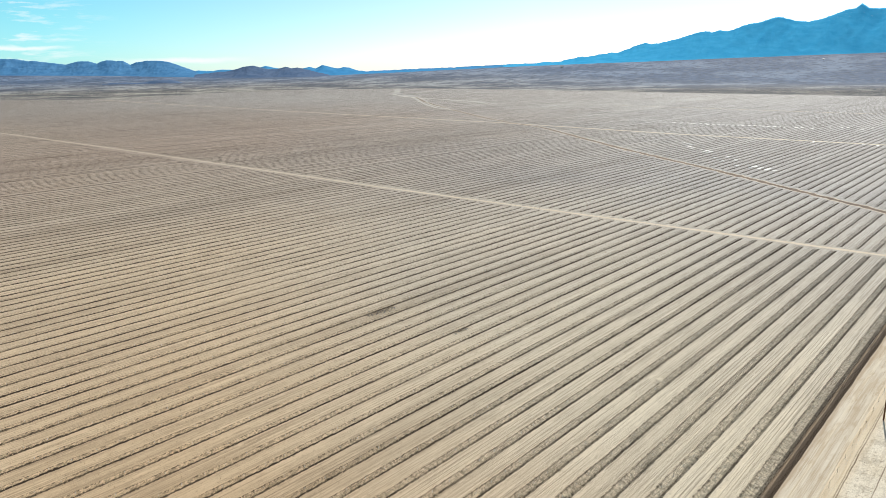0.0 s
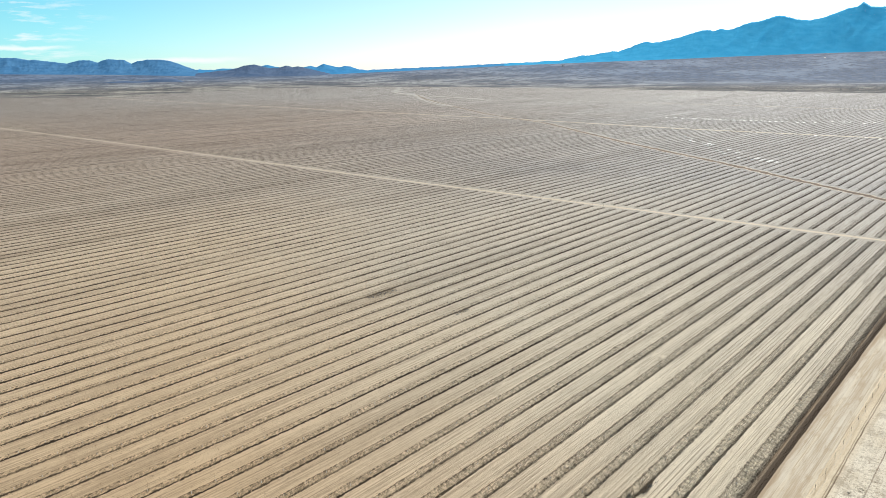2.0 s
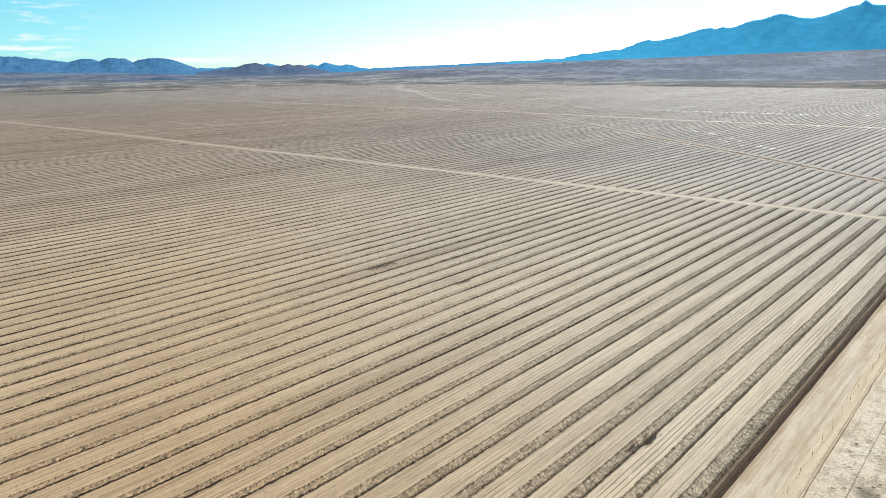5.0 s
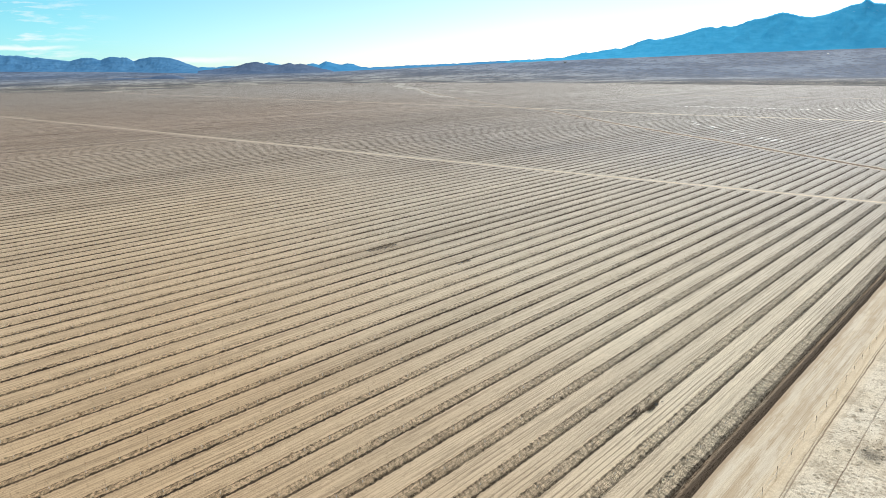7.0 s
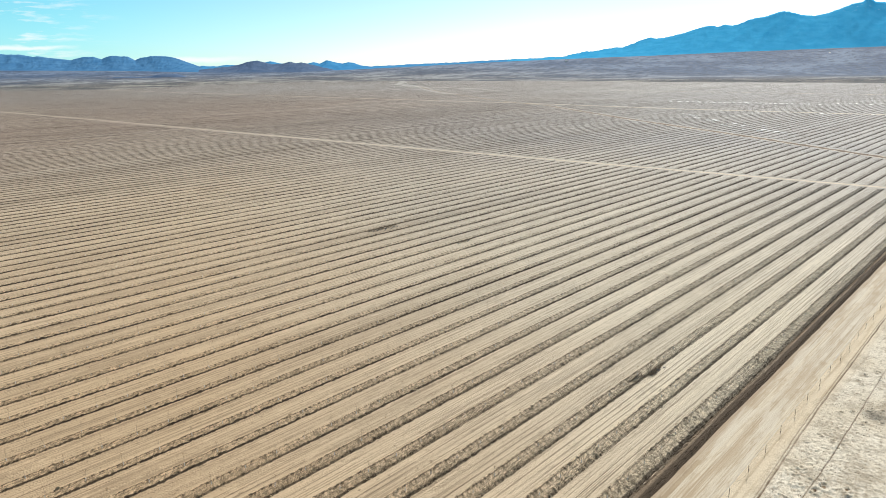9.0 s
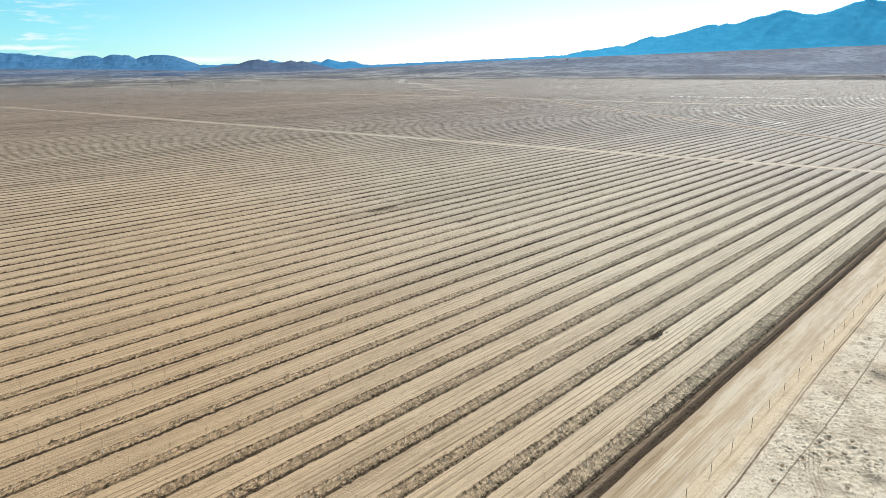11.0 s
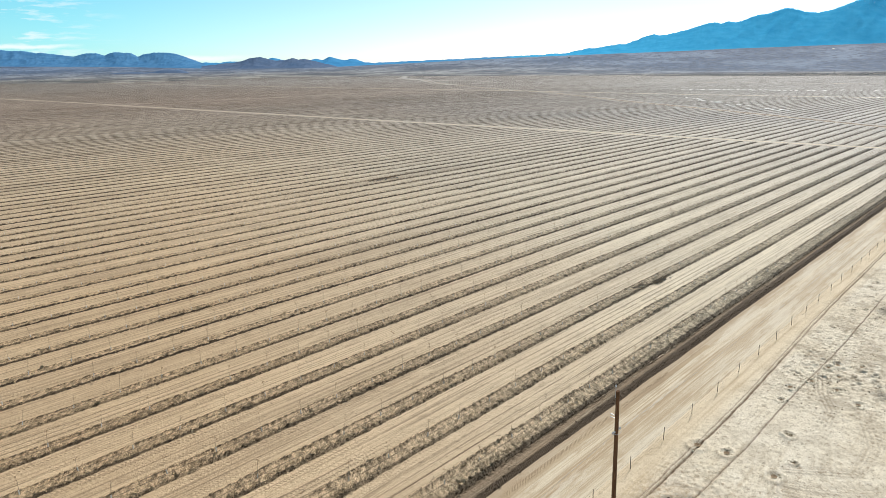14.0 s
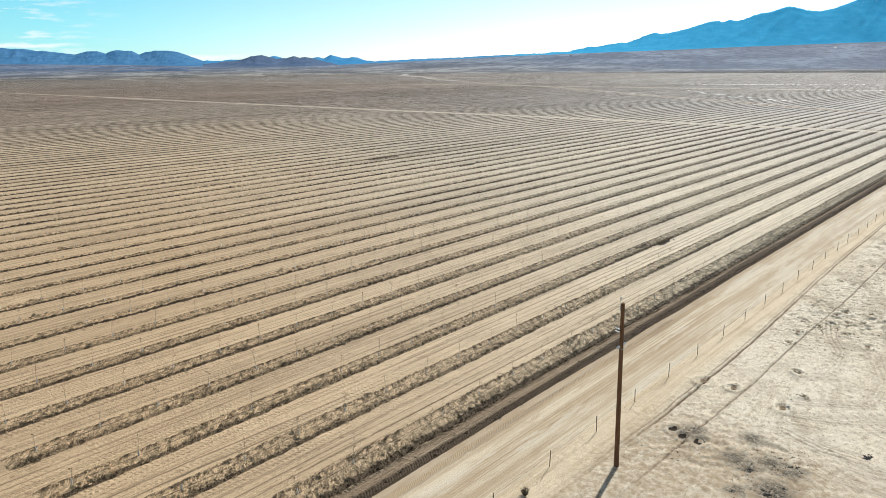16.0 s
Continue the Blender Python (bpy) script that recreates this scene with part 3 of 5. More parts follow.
def ground_z(lateral, depth):
    """Height of the plain: flat to 2.9 km, then rising gently towards the ranges."""
    lateral, depth = np.asarray(lateral, float), np.asarray(depth, float)
    az = np.degrees(AHEAD - np.arctan2(lateral, np.maximum(depth, 1.0)))
    reach = 5108.0 * np.sqrt(1 + (lateral / np.maximum(depth, 1000.0)) ** 2)
    top = MID_EYE + reach * np.tan(np.radians(foot_angle(az)))
    frac = np.clip((depth - 2900.0) / 1350.0, 0, 1) ** 1.3
    return top * frac


def to_world(lateral, depth):
    return EYE_X + SIDE.x * lateral + FWD.x * depth, EYE_Y + SIDE.y * lateral + FWD.y * depth


def build_ground():
    d = np.concatenate([np.arange(-700, 2900, 100.0), np.arange(2900, 5060, 60.0)])
    u = np.arange(-4200, 4201, 100.0)
    dd, uu = np.meshgrid(d, u, indexing="ij")
    x, y = to_world(uu, dd)
    verts = np.stack([x, y, ground_z(uu, dd)], -1).reshape(-1, 3)
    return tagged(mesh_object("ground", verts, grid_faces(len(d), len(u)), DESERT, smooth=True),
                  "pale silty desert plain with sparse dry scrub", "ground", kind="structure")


build_ground()


def field_limit(x):
    """The far side of the field, as Y for an X."""
    return min(2350.0, 2050 + 0.45 * max(0.0, x - 936) + 1.3 * max(0.0, 936 - x))


def build_field():
    ring = [(-9.0, -4.2), (1870.0, -4.2)] + [(1870 + 0.125 * y, y) for y in range(300, 2401, 300)]
    ring += [(x, field_limit(x)) for x in (1833, 1500, 1200, 936, 800, 706)] + [(-9.0, 2350.0)]
    bm = bmesh.new()
    bm.faces.new([bm.verts.new((x, y, 0.05)) for x, y in ring])
    me = bpy.data.meshes.new("field")
    bm.to_mesh(me)
    bm.free()
    me.materials.append(FIELD)
    return tagged(new("field", me), "tan graded soil of a newly planted orchard", "field", kind="structure")


build_field()

# ---- ranges ----
HILLS_LEFT = [(73.84, 1.18), (72.88, 1.32), (71.93, 1.21), (71.12, 1.21), (70.37, 1.06), (70.03, 1.1), (69.64, 1.02), (68.63, 0.91), (68.12, 0.83), (67.75, 0.94), (67.21, 1.05), (66.68, 1.05), (66.16, 0.89), (65.85, 1.01), (65.48, 1.12), (65.04, 1.08), (64.38, 1.04), (63.96, 0.8), (63.57, 0.96), (62.8, 1.07), (62.04, 1.07), (61.4, 0.98), (60.91, 0.82), (60.15, 0.53), (59.58, 0.32), (59.0, 0.15)]
HILL_BROWN = [(61.0, -0.2), (60.0, 0.02), (59.4, 0.12), (58.59, 0.19), (57.98, 0.27), (57.37, 0.3), (56.75, 0.42), (56.11, 0.62), (55.37, 0.69), (54.88, 0.56), (54.26, 0.43), (53.63, 0.43), (53.2, 0.55), (52.86, 0.58), (52.57, 0.46), (52.14, 0.53), (51.51, 0.4), (50.88, 0.23), (50.03, 0.05), (49.2, -0.2)]
HILLS_BEHIND = [(59.98, 0.29), (59.38, 0.36), (58.38, 0.31), (57.77, 0.39), (56.95, 0.38), (56.13, 0.45), (54.88, 0.56), (54.46, 0.64), (53.63, 0.47), (51.94, 0.41), (51.16, 0.52), (50.74, 0.44), (50.21, 0.68), (49.7, 0.55), (49.06, 0.42), (48.49, 0.5), (48.19, 0.49), (47.55, 0.23), (46.76, 0.18), (44.56, 0.26), (40.15, 0.4), (35.74, 0.56), (33.57, 0.57), (31.84, 0.59)]
RANGE_RIGHT = [(36.18, 0.54), (33.57, 0.62), (32.92, 0.69), (31.84, 0.68), (31.2, 0.88), (30.69, 0.91), (30.23, 1.07), (29.72, 1.02), (28.88, 1.17), (28.04, 1.28), (27.5, 1.27), (26.81, 1.51), (26.08, 1.78), (25.48, 1.93), (24.99, 1.84), (24.58, 1.87), (23.99, 1.98), (23.2, 2.16), (22.43, 2.38), (21.85, 2.56), (21.28, 2.62), (20.81, 2.53), (20.36, 2.67), (19.93, 2.58), (19.48, 2.65), (18.65, 2.97), (17.73, 3.09), (17.2, 3.26), (16.57, 3.42), (16.05, 3.29), (15.39, 3.11), (14.68, 3.01), (14.0, 3.13), (13.17, 3.39), (12.37, 3.68), (11.88, 3.76), (11.52, 4.03), (11.06, 3.72), (10.15, 3.67), (9.16, 3.8), (7.53, 3.05)]


def mountain_range(name, crest, mat, foot_depth, crest_depth, label, columns=260, wear=0.02, curve=1.05, relief=0.28):
    """A range whose skyline follows (heading, degrees up), with spurs and gullies running down to its foot."""
    a = np.array(sorted(crest))
    az = np.linspace(a[0, 0], a[-1, 0], columns)
    el = np.interp(az, a[:, 0], a[:, 1])
    rng = np.random.default_rng(columns)
    smooth_el = np.convolve(np.pad(el, 12, "edge"), np.ones(25) / 25, "same")[12:-12]
    el = el + np.convolve(rng.normal(0, wear, columns + 4), np.ones(3) / 3, "same")[2:-2]
    steps = 34
    verts = np.zeros((columns, steps + 2, 3))
    for i in range(columns):
        tan = math.tan(AHEAD - radians(az[i]))
        for j in range(steps + 1):
            s = j / steps
            d = foot_depth + (crest_depth - foot_depth) * s
            lat = d * tan
            reach = crest_depth * 1.032 * math.sqrt(1 + tan * tan)
            top = MID_EYE + reach * math.tan(radians(smooth_el[i] + (el[i] - smooth_el[i]) * s ** 3))
            low = float(ground_z(foot_depth * tan, foot_depth)) - 3.0
            spur = noise.ridged_multi_fractal(Vector((az[i] * 0.55 + s * 0.9, s * 0.8 - az[i] * 0.2, columns)), 0.95, 2.1, 6, 1.0, 2.0) - 1.1
            rise = s ** curve * (1 + relief * spur * (1 - s) * 2.0)
            x, y = to_world(lat, d)
            verts[i, j] = (x, y, low + (top - low) * min(max(rise, 0.0), 0.3 + 0.7 * s))
        verts[i, steps + 1] = (*to_world((crest_depth + 60) * tan, crest_depth + 60), low - 40)
    return tagged(mesh_object(name, verts.reshape(-1, 3), grid_faces(columns, steps + 2), mat, smooth=True), label, "mountain", kind="structure")


mountain_range("backdrop_hills", HILLS_BEHIND, HAZE_LOW, 4500, 4900, "low ridge in blue haze on the horizon")
mountain_range("backdrop_range", RANGE_RIGHT, HAZE_FAR, 4200, 4930, "high mountain range in blue haze with traces of snow", 460, 0.02, 1.05, 0.13)
mountain_range("backdrop_hills", HILLS_LEFT, HAZE_MID, 4250, 4880, "rounded desert hills in slate-blue haze", 320, 0.010, 1.25, 0.2)
mountain_range("backdrop_hills", HILL_BROWN, HAZE_BROWN, 4150, 4560, "bare brownish hill in blue haze on the plain", 220, 0.015, 1.2, 0.28)

# ---- tracks and roads ----
MAIN_ROAD_X = 297.5
CROSS = [(747, -5), (747, 98), (750, 289), (784, 546), (800, 905), (861, 1734), (900, 2080)]
DIAGONAL = [(330, -50), (394, 29), (440, 87), (497, 157), (534, 207), (585, 273), (643, 342), (747, 465), (795, 552), (869, 660), (1031, 868), (1229, 1107), (1425, 1317)]
WASH = [(1229, 1107), (1425, 1317), (1645, 1609), (1800, 1760), (2060, 2000)]
BRANCH = [(1193, 882), (1280, 1010), (1340, 1150), (1330, 1220)]


def polyline_gap(x, y, line):
    """Distance of arrays of points from a line."""
    best = np.full(np.shape(x), 1e9)
    for (ax, ay), (bx, by) in zip(line, line[1:]):
        t = np.clip(((x - ax) * (bx - ax) + (y - ay) * (by - ay)) / ((bx - ax) ** 2 + (by - ay) ** 2), 0, 1)
        best = np.minimum(best, np.hypot(x - ax - t * (bx - ax), y - ay - t * (by - ay)))
    return best


tagged(ribbon("farm_track", [(MAIN_ROAD_X, -4), (MAIN_ROAD_X - 2, 300), (MAIN_ROAD_X + 6, 700), (MAIN_ROAD_X + 8, 1100), (MAIN_ROAD_X + 8, 2300)], 3.1, TRACK, 0.07), "pale dusty farm track across the rows", "track", kind="structure")
tagged(ribbon("farm_track", CROSS, 6.0, TRACK, 0.07), "pale dusty farm track across the rows", "track", kind="structure")
tagged(ribbon("ditch_verge", DIAGONAL, 6.6, TRACK, 0.06, 0.7), "pale verge of a slanting ditch track", "track", kind="structure")
tagged(ribbon("field_ditch", DIAGONAL, 5.2, DITCH, 0.075, 0.5), "rutted brown ditch track slanting through the field", "track", kind="structure")
tagged(ribbon("farm_track", [(1272, 640), (1250, 450), (1222, 250), (1210, 60)], 4.0, TRACK, 0.25, 0.4, 10.0), "faint pale track across the far rows", "track", kind="structure")


def wash_strand(points, depth):
    """A sheet of pale sand along a line, stretched along the camera's line of sight to fit its view."""
    pts = [Vector((*q, 0)) for q in points]
    fine = []
    for a, b in zip(pts, pts[1:]):
        n = max(2, int((b - a).length / 7))
        fine += [a.lerp(b, i / n) for i in range(n)]
    fine.append(pts[-1])
    for _ in range(3):
        fine = [fine[0]] + [(a + b * 2 + c) / 4 for a, b, c in zip(fine, fine[1:], fine[2:])] + [fine[-1]]
    g = random.Random(len(fine))
    verts = []
    for n, q in enumerate(fine):
        spread = depth * (0.7 + 0.6 * noise.noise(Vector((n * 0.17, depth, 0)))) * min(1.0, 0.25 + n / 5, 0.25 + (len(fine) - 1 - n) / 5)
        for c in (-0.5, 0.0, 0.5):
            v = q + FWD * (spread * c + (g.uniform(-3, 3) if c else 0))
            verts.append((v.x, v.y, 0.28 + 0.02 * (c == 0)))
    return tagged(mesh_object("dry_wash", verts, grid_faces(len(fine), 3).tolist(), SAND), "pale sandy strand of a dry wash", "wash", kind="structure")


wash_strand([(1192, 885), (1264, 970), (1317, 1095), (1352, 1172), (1358, 1201), (1278, 1142), (1210, 1082), (1125, 993), (1071, 924), (992, 821)], 34)
wash_strand([(1254, 1157), (1194, 1084), (1112, 992), (1043, 908), (1006, 853)], 34)
wash_strand([(1254, 1157), (1347, 1225), (1355, 1208), (1375, 1205)], 40)
wash_strand([(1599, 1589), (1516, 1477), (1443, 1377), (1406, 1314), (1370, 1259), (1254, 1157)], 55)
wash_strand([(1640, 1624), (1782, 1722), (1891, 1788)], 55)
wash_strand([(1437, 1339), (1631, 1503), (1741, 1579), (1866, 1661), (1929, 1670), (2115, 1769)], 46)
tagged(ribbon("road", [(-60, -6.6), (420, -6.6)], 6.2, ROAD, 0.06, 0.09, 1.0), "smooth tan dirt road beside the orchard", "road", kind="structure")
tagged(ribbon("road", [(419, -6.6), (1880, -6.6)], 6.2, ROAD, 0.055, 0.12), "smooth tan dirt road beside the orchard", "road", kind="structure")
tagged(ribbon("road_shoulder", [(225, -11.1), (600, -11.1)], 3.2, SHOULDER, 0.04, 0.45), "trampled pale silt along the fence", "ground", kind="structure")

# ---- planted rows ----
A, B = 4.572, 6.096  # tree spacing along and across the rows
PROFILE_V = np.array([-1.5, -1.25, -1.03, -0.75, -0.5, -0.25, 0.0, 0.25, 0.48, 0.75, 0.95, 1.25])
PROFILE_Z = np.array([-0.03, -0.03, 0.15, 0.19, 0.18, 0.12, 0.11, 0.09, 0.06, 0.15, 0.06, -0.03])
CLOD_V = np.array([-1.22, -1.02, -0.9, -0.4, -0.2, 0.4, 0.6, 0.85, 1.1])
CLOD_Z = np.array([0.0, 0.8, 1.3, 1.2, 0.3, 0.25, 0.8, 0.7, 0.0])


def open_soil(x, y):
    """True where a row is planted: off the tracks and ditches."""
    ok = np.abs(x - MAIN_ROAD_X) > 4.2
    ok &= polyline_gap(x, y, CROSS) > 5.0
    ok &= polyline_gap(x, y, DIAGONAL) > 6.5
    ok &= polyline_gap(x, y, WASH) > 26.0
    ok &= polyline_gap(x, y, BRANCH) > 14.0
    return ok


def row_width(r, x):
    """The ridges are broad beside the road and at their far ends, slighter in the inner field."""
    inner = np.interp(x, [20, 120, 290, 310], [0.82, 0.93, 0.95, 1.08])
    return np.where(r < 5, 1.0, inner + (1.0 - inner) * np.clip((9 - r) / 4, 0, 1))


def soften(n):
    n = (np.roll(n, 1, 0) + 2 * n + np.roll(n, -1, 0)) / 4
    n[:, 1:-1] = (n[:, :-2] + 2 * n[:, 1:-1] + n[:, 2:]) / 4
    return n / n.std()


def worley(x, y, cell, seed):
    """Distance to the nearest of scattered seeds, in cells, and a random number of that seed."""
    table = np.random.default_rng(seed).random((256, 64, 3))
    u, v = x / cell, y / cell
    i, j = np.floor(u).astype(int), np.floor(v).astype(int)
    best, own = np.full(u.shape, 9.0), np.zeros(u.shape)
    for a in (-1, 0, 1):
        for b in (-1, 0, 1):
            t = table[(i + a) % 256, (j + b) % 64]
            d = np.hypot(i + a + t[..., 0] - u, j + b + t[..., 1] - v)
            own = np.where(d < best, t[..., 2], own)
            best = np.minimum(best, d)
    return best, own


def lumps(x, y, cell, seed, turn=50.0, long=1.7):
    """Heights of broken slabs of soil, turned against the row."""
    c, w = math.cos(radians(turn)), math.sin(radians(turn))
    d, own = worley((x * c + y * w) / long, y * c - x * w, cell, seed)
    return np.sqrt(np.clip(1 - (d / 0.62) ** 2, 0, 1)) * own ** 1.4


def near_row(r, step, cross):
    """One row of turned soil beside the camera, cloddy."""
    rng = np.random.default_rng(100 + r)
    start, stop = -6.5 + rng.uniform(-0.6, 0.6), MAIN_ROAD_X - 4.0 + rng.uniform(-0.6, 0.6)
    xs = np.arange(start, stop, step)
    if r < 6:
        xs = np.concatenate([np.arange(start, 55.0, 0.07), np.arange(55.0, 110.0, 0.10), np.arange(110.0, stop, 0.17)])
    vs = np.linspace(-1.35, 1.2, cross)
    wide = row_width(r, xs)[:, None]
    base = np.interp(vs, PROFILE_V, PROFILE_Z)
    nx = len(xs)
    white = rng.normal(0, 1, (nx, cross))
    tall = 0.72 if r < 8 else 0.9
    slow = np.interp(xs, np.arange(-12, 310, 5.0), rng.normal(0, 1, 65))
    mask = np.interp(vs, CLOD_V, CLOD_Z)
    swell = np.interp(xs, np.arange(-12, 310, 9.0), rng.uniform(0.55, 1.15, 36))[:, None]
    crumb = soften(rng.normal(0, 1, (nx, cross)))
    x = xs[:, None] + rng.normal(0, min(step, 0.1) * 0.2, (nx, cross))
    if r == 0:
        wide = np.where(vs < 0, 1.5, 1.0)[None, :] * wide
    y = r * B + vs[None, :] * wide * (1 + 0.025 * slow[:, None]) + rng.normal(0, 0.015, (nx, cross)) + 0.03 * slow[:, None]
    y = y + np.interp(xs, np.arange(-12, 310, 0.55), rng.normal(0, 0.055, 586))[:, None] * np.clip((-vs - 0.55) / 0.6, 0, 1)[None, :]
    broken = np.interp(xs, np.arange(-12, 310, 4.0), rng.uniform(0.5, 1.25, 81))[:, None]
    coarse = lumps(x, y, 0.70, 500 + r, 50.0 if r % 3 else -48.0)
    small = lumps(x, y, 0.27, 600 + r, 25.0, 1.3)
    z = (base[None, :] * swell * wide + mask[None, :] * broken * (0.15 * coarse + 0.13 * small + 0.022 * white + 0.012 * crumb - 0.03)) * tall
    ends = np.clip(np.minimum(xs - xs[0], xs[-1] - xs) / 1.2, 0, 1)[:, None]
    z = z * ends + (1 - ends) * -0.02 + 0.05
    verts = np.stack([x, y, z], -1).reshape(-1, 3)
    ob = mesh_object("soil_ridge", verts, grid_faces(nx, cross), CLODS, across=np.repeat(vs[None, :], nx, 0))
    return tagged(ob, "long ridge of cloddy turned brown soil along a tree row", "soil ridge", group="tree rows", kind="")


RIDGES = [near_row(r, 0.125, 27) for r in range(0, 6)]
RIDGES += [near_row(6, 0.15, 18)]
RIDGES += [near_row(r, 0.22, 14) for r in range(7, 12)]
RIDGES += [near_row(r, 0.36, 10) for r in range(12, 26)]


SLANT = np.array(DIAGONAL + [(1645, 1609), (2060, 2000)])
CROSS_AT = np.array(CROSS)


def row_spans(r, x0, x1):
    """The stretches of a row between x0 and x1 that lie off the tracks."""
    y = r * B
    gaps = [(MAIN_ROAD_X + float(np.interp(y, [0, 300, 700, 2400], [0, -2, 6, 8])), 4.2), (float(np.interp(y, CROSS_AT[:, 1], CROSS_AT[:, 0])), 5.0), (float(np.interp(y, SLANT[:, 1], SLANT[:, 0])), 8.0 if y < 1080 else 15.0)]
    spans = [(x0, x1)]
    for c, w in gaps:
        spans = [q for a, b in spans for q in ((a, min(b, c - w)), (max(a, c + w), b))]
    return [(a, b) for a, b in spans if b - a > 3.0]


def far_rows(name, spans, step, vs, zs, jitter, seed):
    """Many rows joined: spans of (row, x0, x1)."""
    all_v, all_f, all_a, count = [], [], [], 0
    rng = np.random.default_rng(seed)
    k = len(vs)
    for r, x0, x1 in [(r, a, b) for r, u, v in spans for a, b in row_spans(r, u, v)]:
        xs = np.linspace(x0, x1, max(2, int((x1 - x0) / step) + 1))
        y0 = r * B + rng.normal(0, float(np.interp(r, [20, 45, 80], [0.05, 0.45, 1.3])))
        slow = np.convolve(rng.normal(0, jitter, len(xs)), np.ones(5) / 2.2, "same") if len(xs) > 5 else np.zeros(len(xs))
        swell = rng.uniform(0.7, 1.2, (len(xs), 1)) if step < 6 else rng.uniform(0.85, 1.1, (len(xs), 1))
        z = 0.05 + zs[None, :] * swell * 0.82 * row_width(r, xs)[:, None] * float(np.interp(y0, [150, 600, 1500], [1.0, 0.62, 0.3]))
        y = y0 + vs[None, :] * row_width(r, xs)[:, None] * float(np.interp(y0, [150, 600], [1.0, 0.86])) * rng.uniform(0.8, 1.15) + slow[:, None] + rng.normal(0, jitter, (len(xs), k))
        verts = np.stack([np.repeat(xs[:, None], k, 1), y, z], -1).reshape(-1, 3)
        all_v.append(verts)
        all_a.append(np.repeat(vs[None, :], len(xs), 0).ravel())
        all_f.append(grid_faces(len(xs), k) + count)
        count += len(verts)
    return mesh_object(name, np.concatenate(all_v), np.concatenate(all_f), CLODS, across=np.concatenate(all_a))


V6, Z6 = np.array([-1.22, -0.95, -0.5, 0.1, 0.7, 1.05]), np.array([-0.03, 0.26, 0.22, 0.10, 0.15, -0.03])
V3, Z3 = np.array([-1.2, -0.85, 0.7, 1.1]), np.array([-0.03, 0.21, 0.15, -0.03])
for r in range(0, 115):
    row = ([(r, -7.0, 292.5)] if r >= 26 else []) + ([(r, 301.5, 900.0)] if r < 100 else [])
    tagged(far_rows("soil_ridge", row, 2.3, V6, Z6, 0.085, 300 + r), "long ridge of turned brown soil along a tree row", "soil ridge", "tree rows")
FAR = []
for r in range(0, 390):
    y = r * B
    x0 = 900.0 if r < 100 else (301.5 if r < 115 else -7.0)
    x1 = 1870 + 0.125 * y
    if y > 2050:
        if y < 2350:
            FAR.append((r, -7.0, 936 - (y - 2050) / 1.3))
        x0 = max(x0, 936 + (y - 2050) / 0.45)
    if x1 > x0:
        FAR.append((r, x0, x1))
tagged(far_rows("soil_ridges", FAR, 20.0, V3, Z3, 0.12, 7), "many parallel ridges of turned brown soil", "soil ridges", kind="stuff")


def trench():
    """The dark moist bank between the outermost row and the road, with the prints of a tracked machine at its foot."""
    rng = np.random.default_rng(7)
    xs = np.arange(-12, 300, 0.08)
    ys = np.array([-1.75, -1.9, -2.05, -2.25, -2.45, -2.65, -2.9, -3.1, -3.3, -3.5, -3.7])
    zs = np.array([0.02, 0.15, 0.19, 0.17, 0.18, 0.15, 0.17, 0.10, 0.10, 0.10, 0.05])
    rough = np.array([0, 0.03, 0.03, 0.010, 0.008, 0.007, 0.007, 0.006, 0.006, 0.008, 0])
    z = zs[None, :] + rng.normal(0, 1, (len(xs), len(ys))) * rough[None, :]
    bars = np.tile((0.0, 1.0, 1.0), len(xs) // 3 + 1)[:len(xs)]
    z[:, 7:10] += 0.035 * bars[:, None]
    wob = np.interp(xs, np.arange(-14, 304, 4.0), rng.normal(0, 0.05, 80))[:, None]
    y = ys[None, :] + wob + rng.normal(0, 0.02, z.shape)
    x = xs[:, None] + 0.8 * np.minimum(ys[None, :] + 3.0, 0) + rng.normal(0, 0.02, z.shape)
    thing = new("soil_bank")
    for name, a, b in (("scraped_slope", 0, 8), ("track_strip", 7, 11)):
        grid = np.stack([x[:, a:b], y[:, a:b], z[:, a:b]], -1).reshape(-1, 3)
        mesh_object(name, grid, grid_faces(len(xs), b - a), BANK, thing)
    return tagged(thing, "long brown bank with a dark moist strip of machine track prints", "soil bank")


trench()


def tyre_track(y, x0, x1, width, slant, mat, pitch=0.42):
    """Lug prints of a tractor tyre, pressed into the road and standing a little proud."""
    rng = np.random.default_rng(int(abs(y) * 100))
    verts, faces = [], []
    for x in np.arange(x0, x1, pitch):
        if rng.random() < 0.06:
            continue
        yy = y + 0.25 * math.sin(x * 0.03) + rng.normal(0, 0.015)
        c = len(verts)
        w = pitch * 0.26
        for dx, dy, dz in ((-w, -0.5, 0.0), (w, -0.5, 0.0), (w, 0.5, 0.0), (-w, 0.5, 0.0), (-w * 0.5, -0.45, 0.05), (w * 0.5, -0.45, 0.05), (w * 0.5, 0.45, 0.05), (-w * 0.5, 0.45, 0.05)):
            verts.append((x + dx + slant * dy, yy + dy * width, 0.060 + 0.043 * (y < 0) + 0.35 * dz))
        faces += [(c + 4, c + 5, c + 6, c + 7), (c, c + 1, c + 5, c + 4), (c + 1, c + 2, c + 6, c + 5), (c + 2, c + 3, c + 7, c + 6), (c + 3, c, c + 4, c + 7)]
    return tagged(mesh_object("tyre_track", verts, faces, mat), "row of tyre lug prints in dry soil", "tyre track", kind="stuff")


tyre_track(-4.75, -8.0, 50.0, 0.42, 0.6, TREAD, 0.215)
tyre_track(1.9, 4.0, 50.0, 0.24, 0.3, FIELD, 0.24)

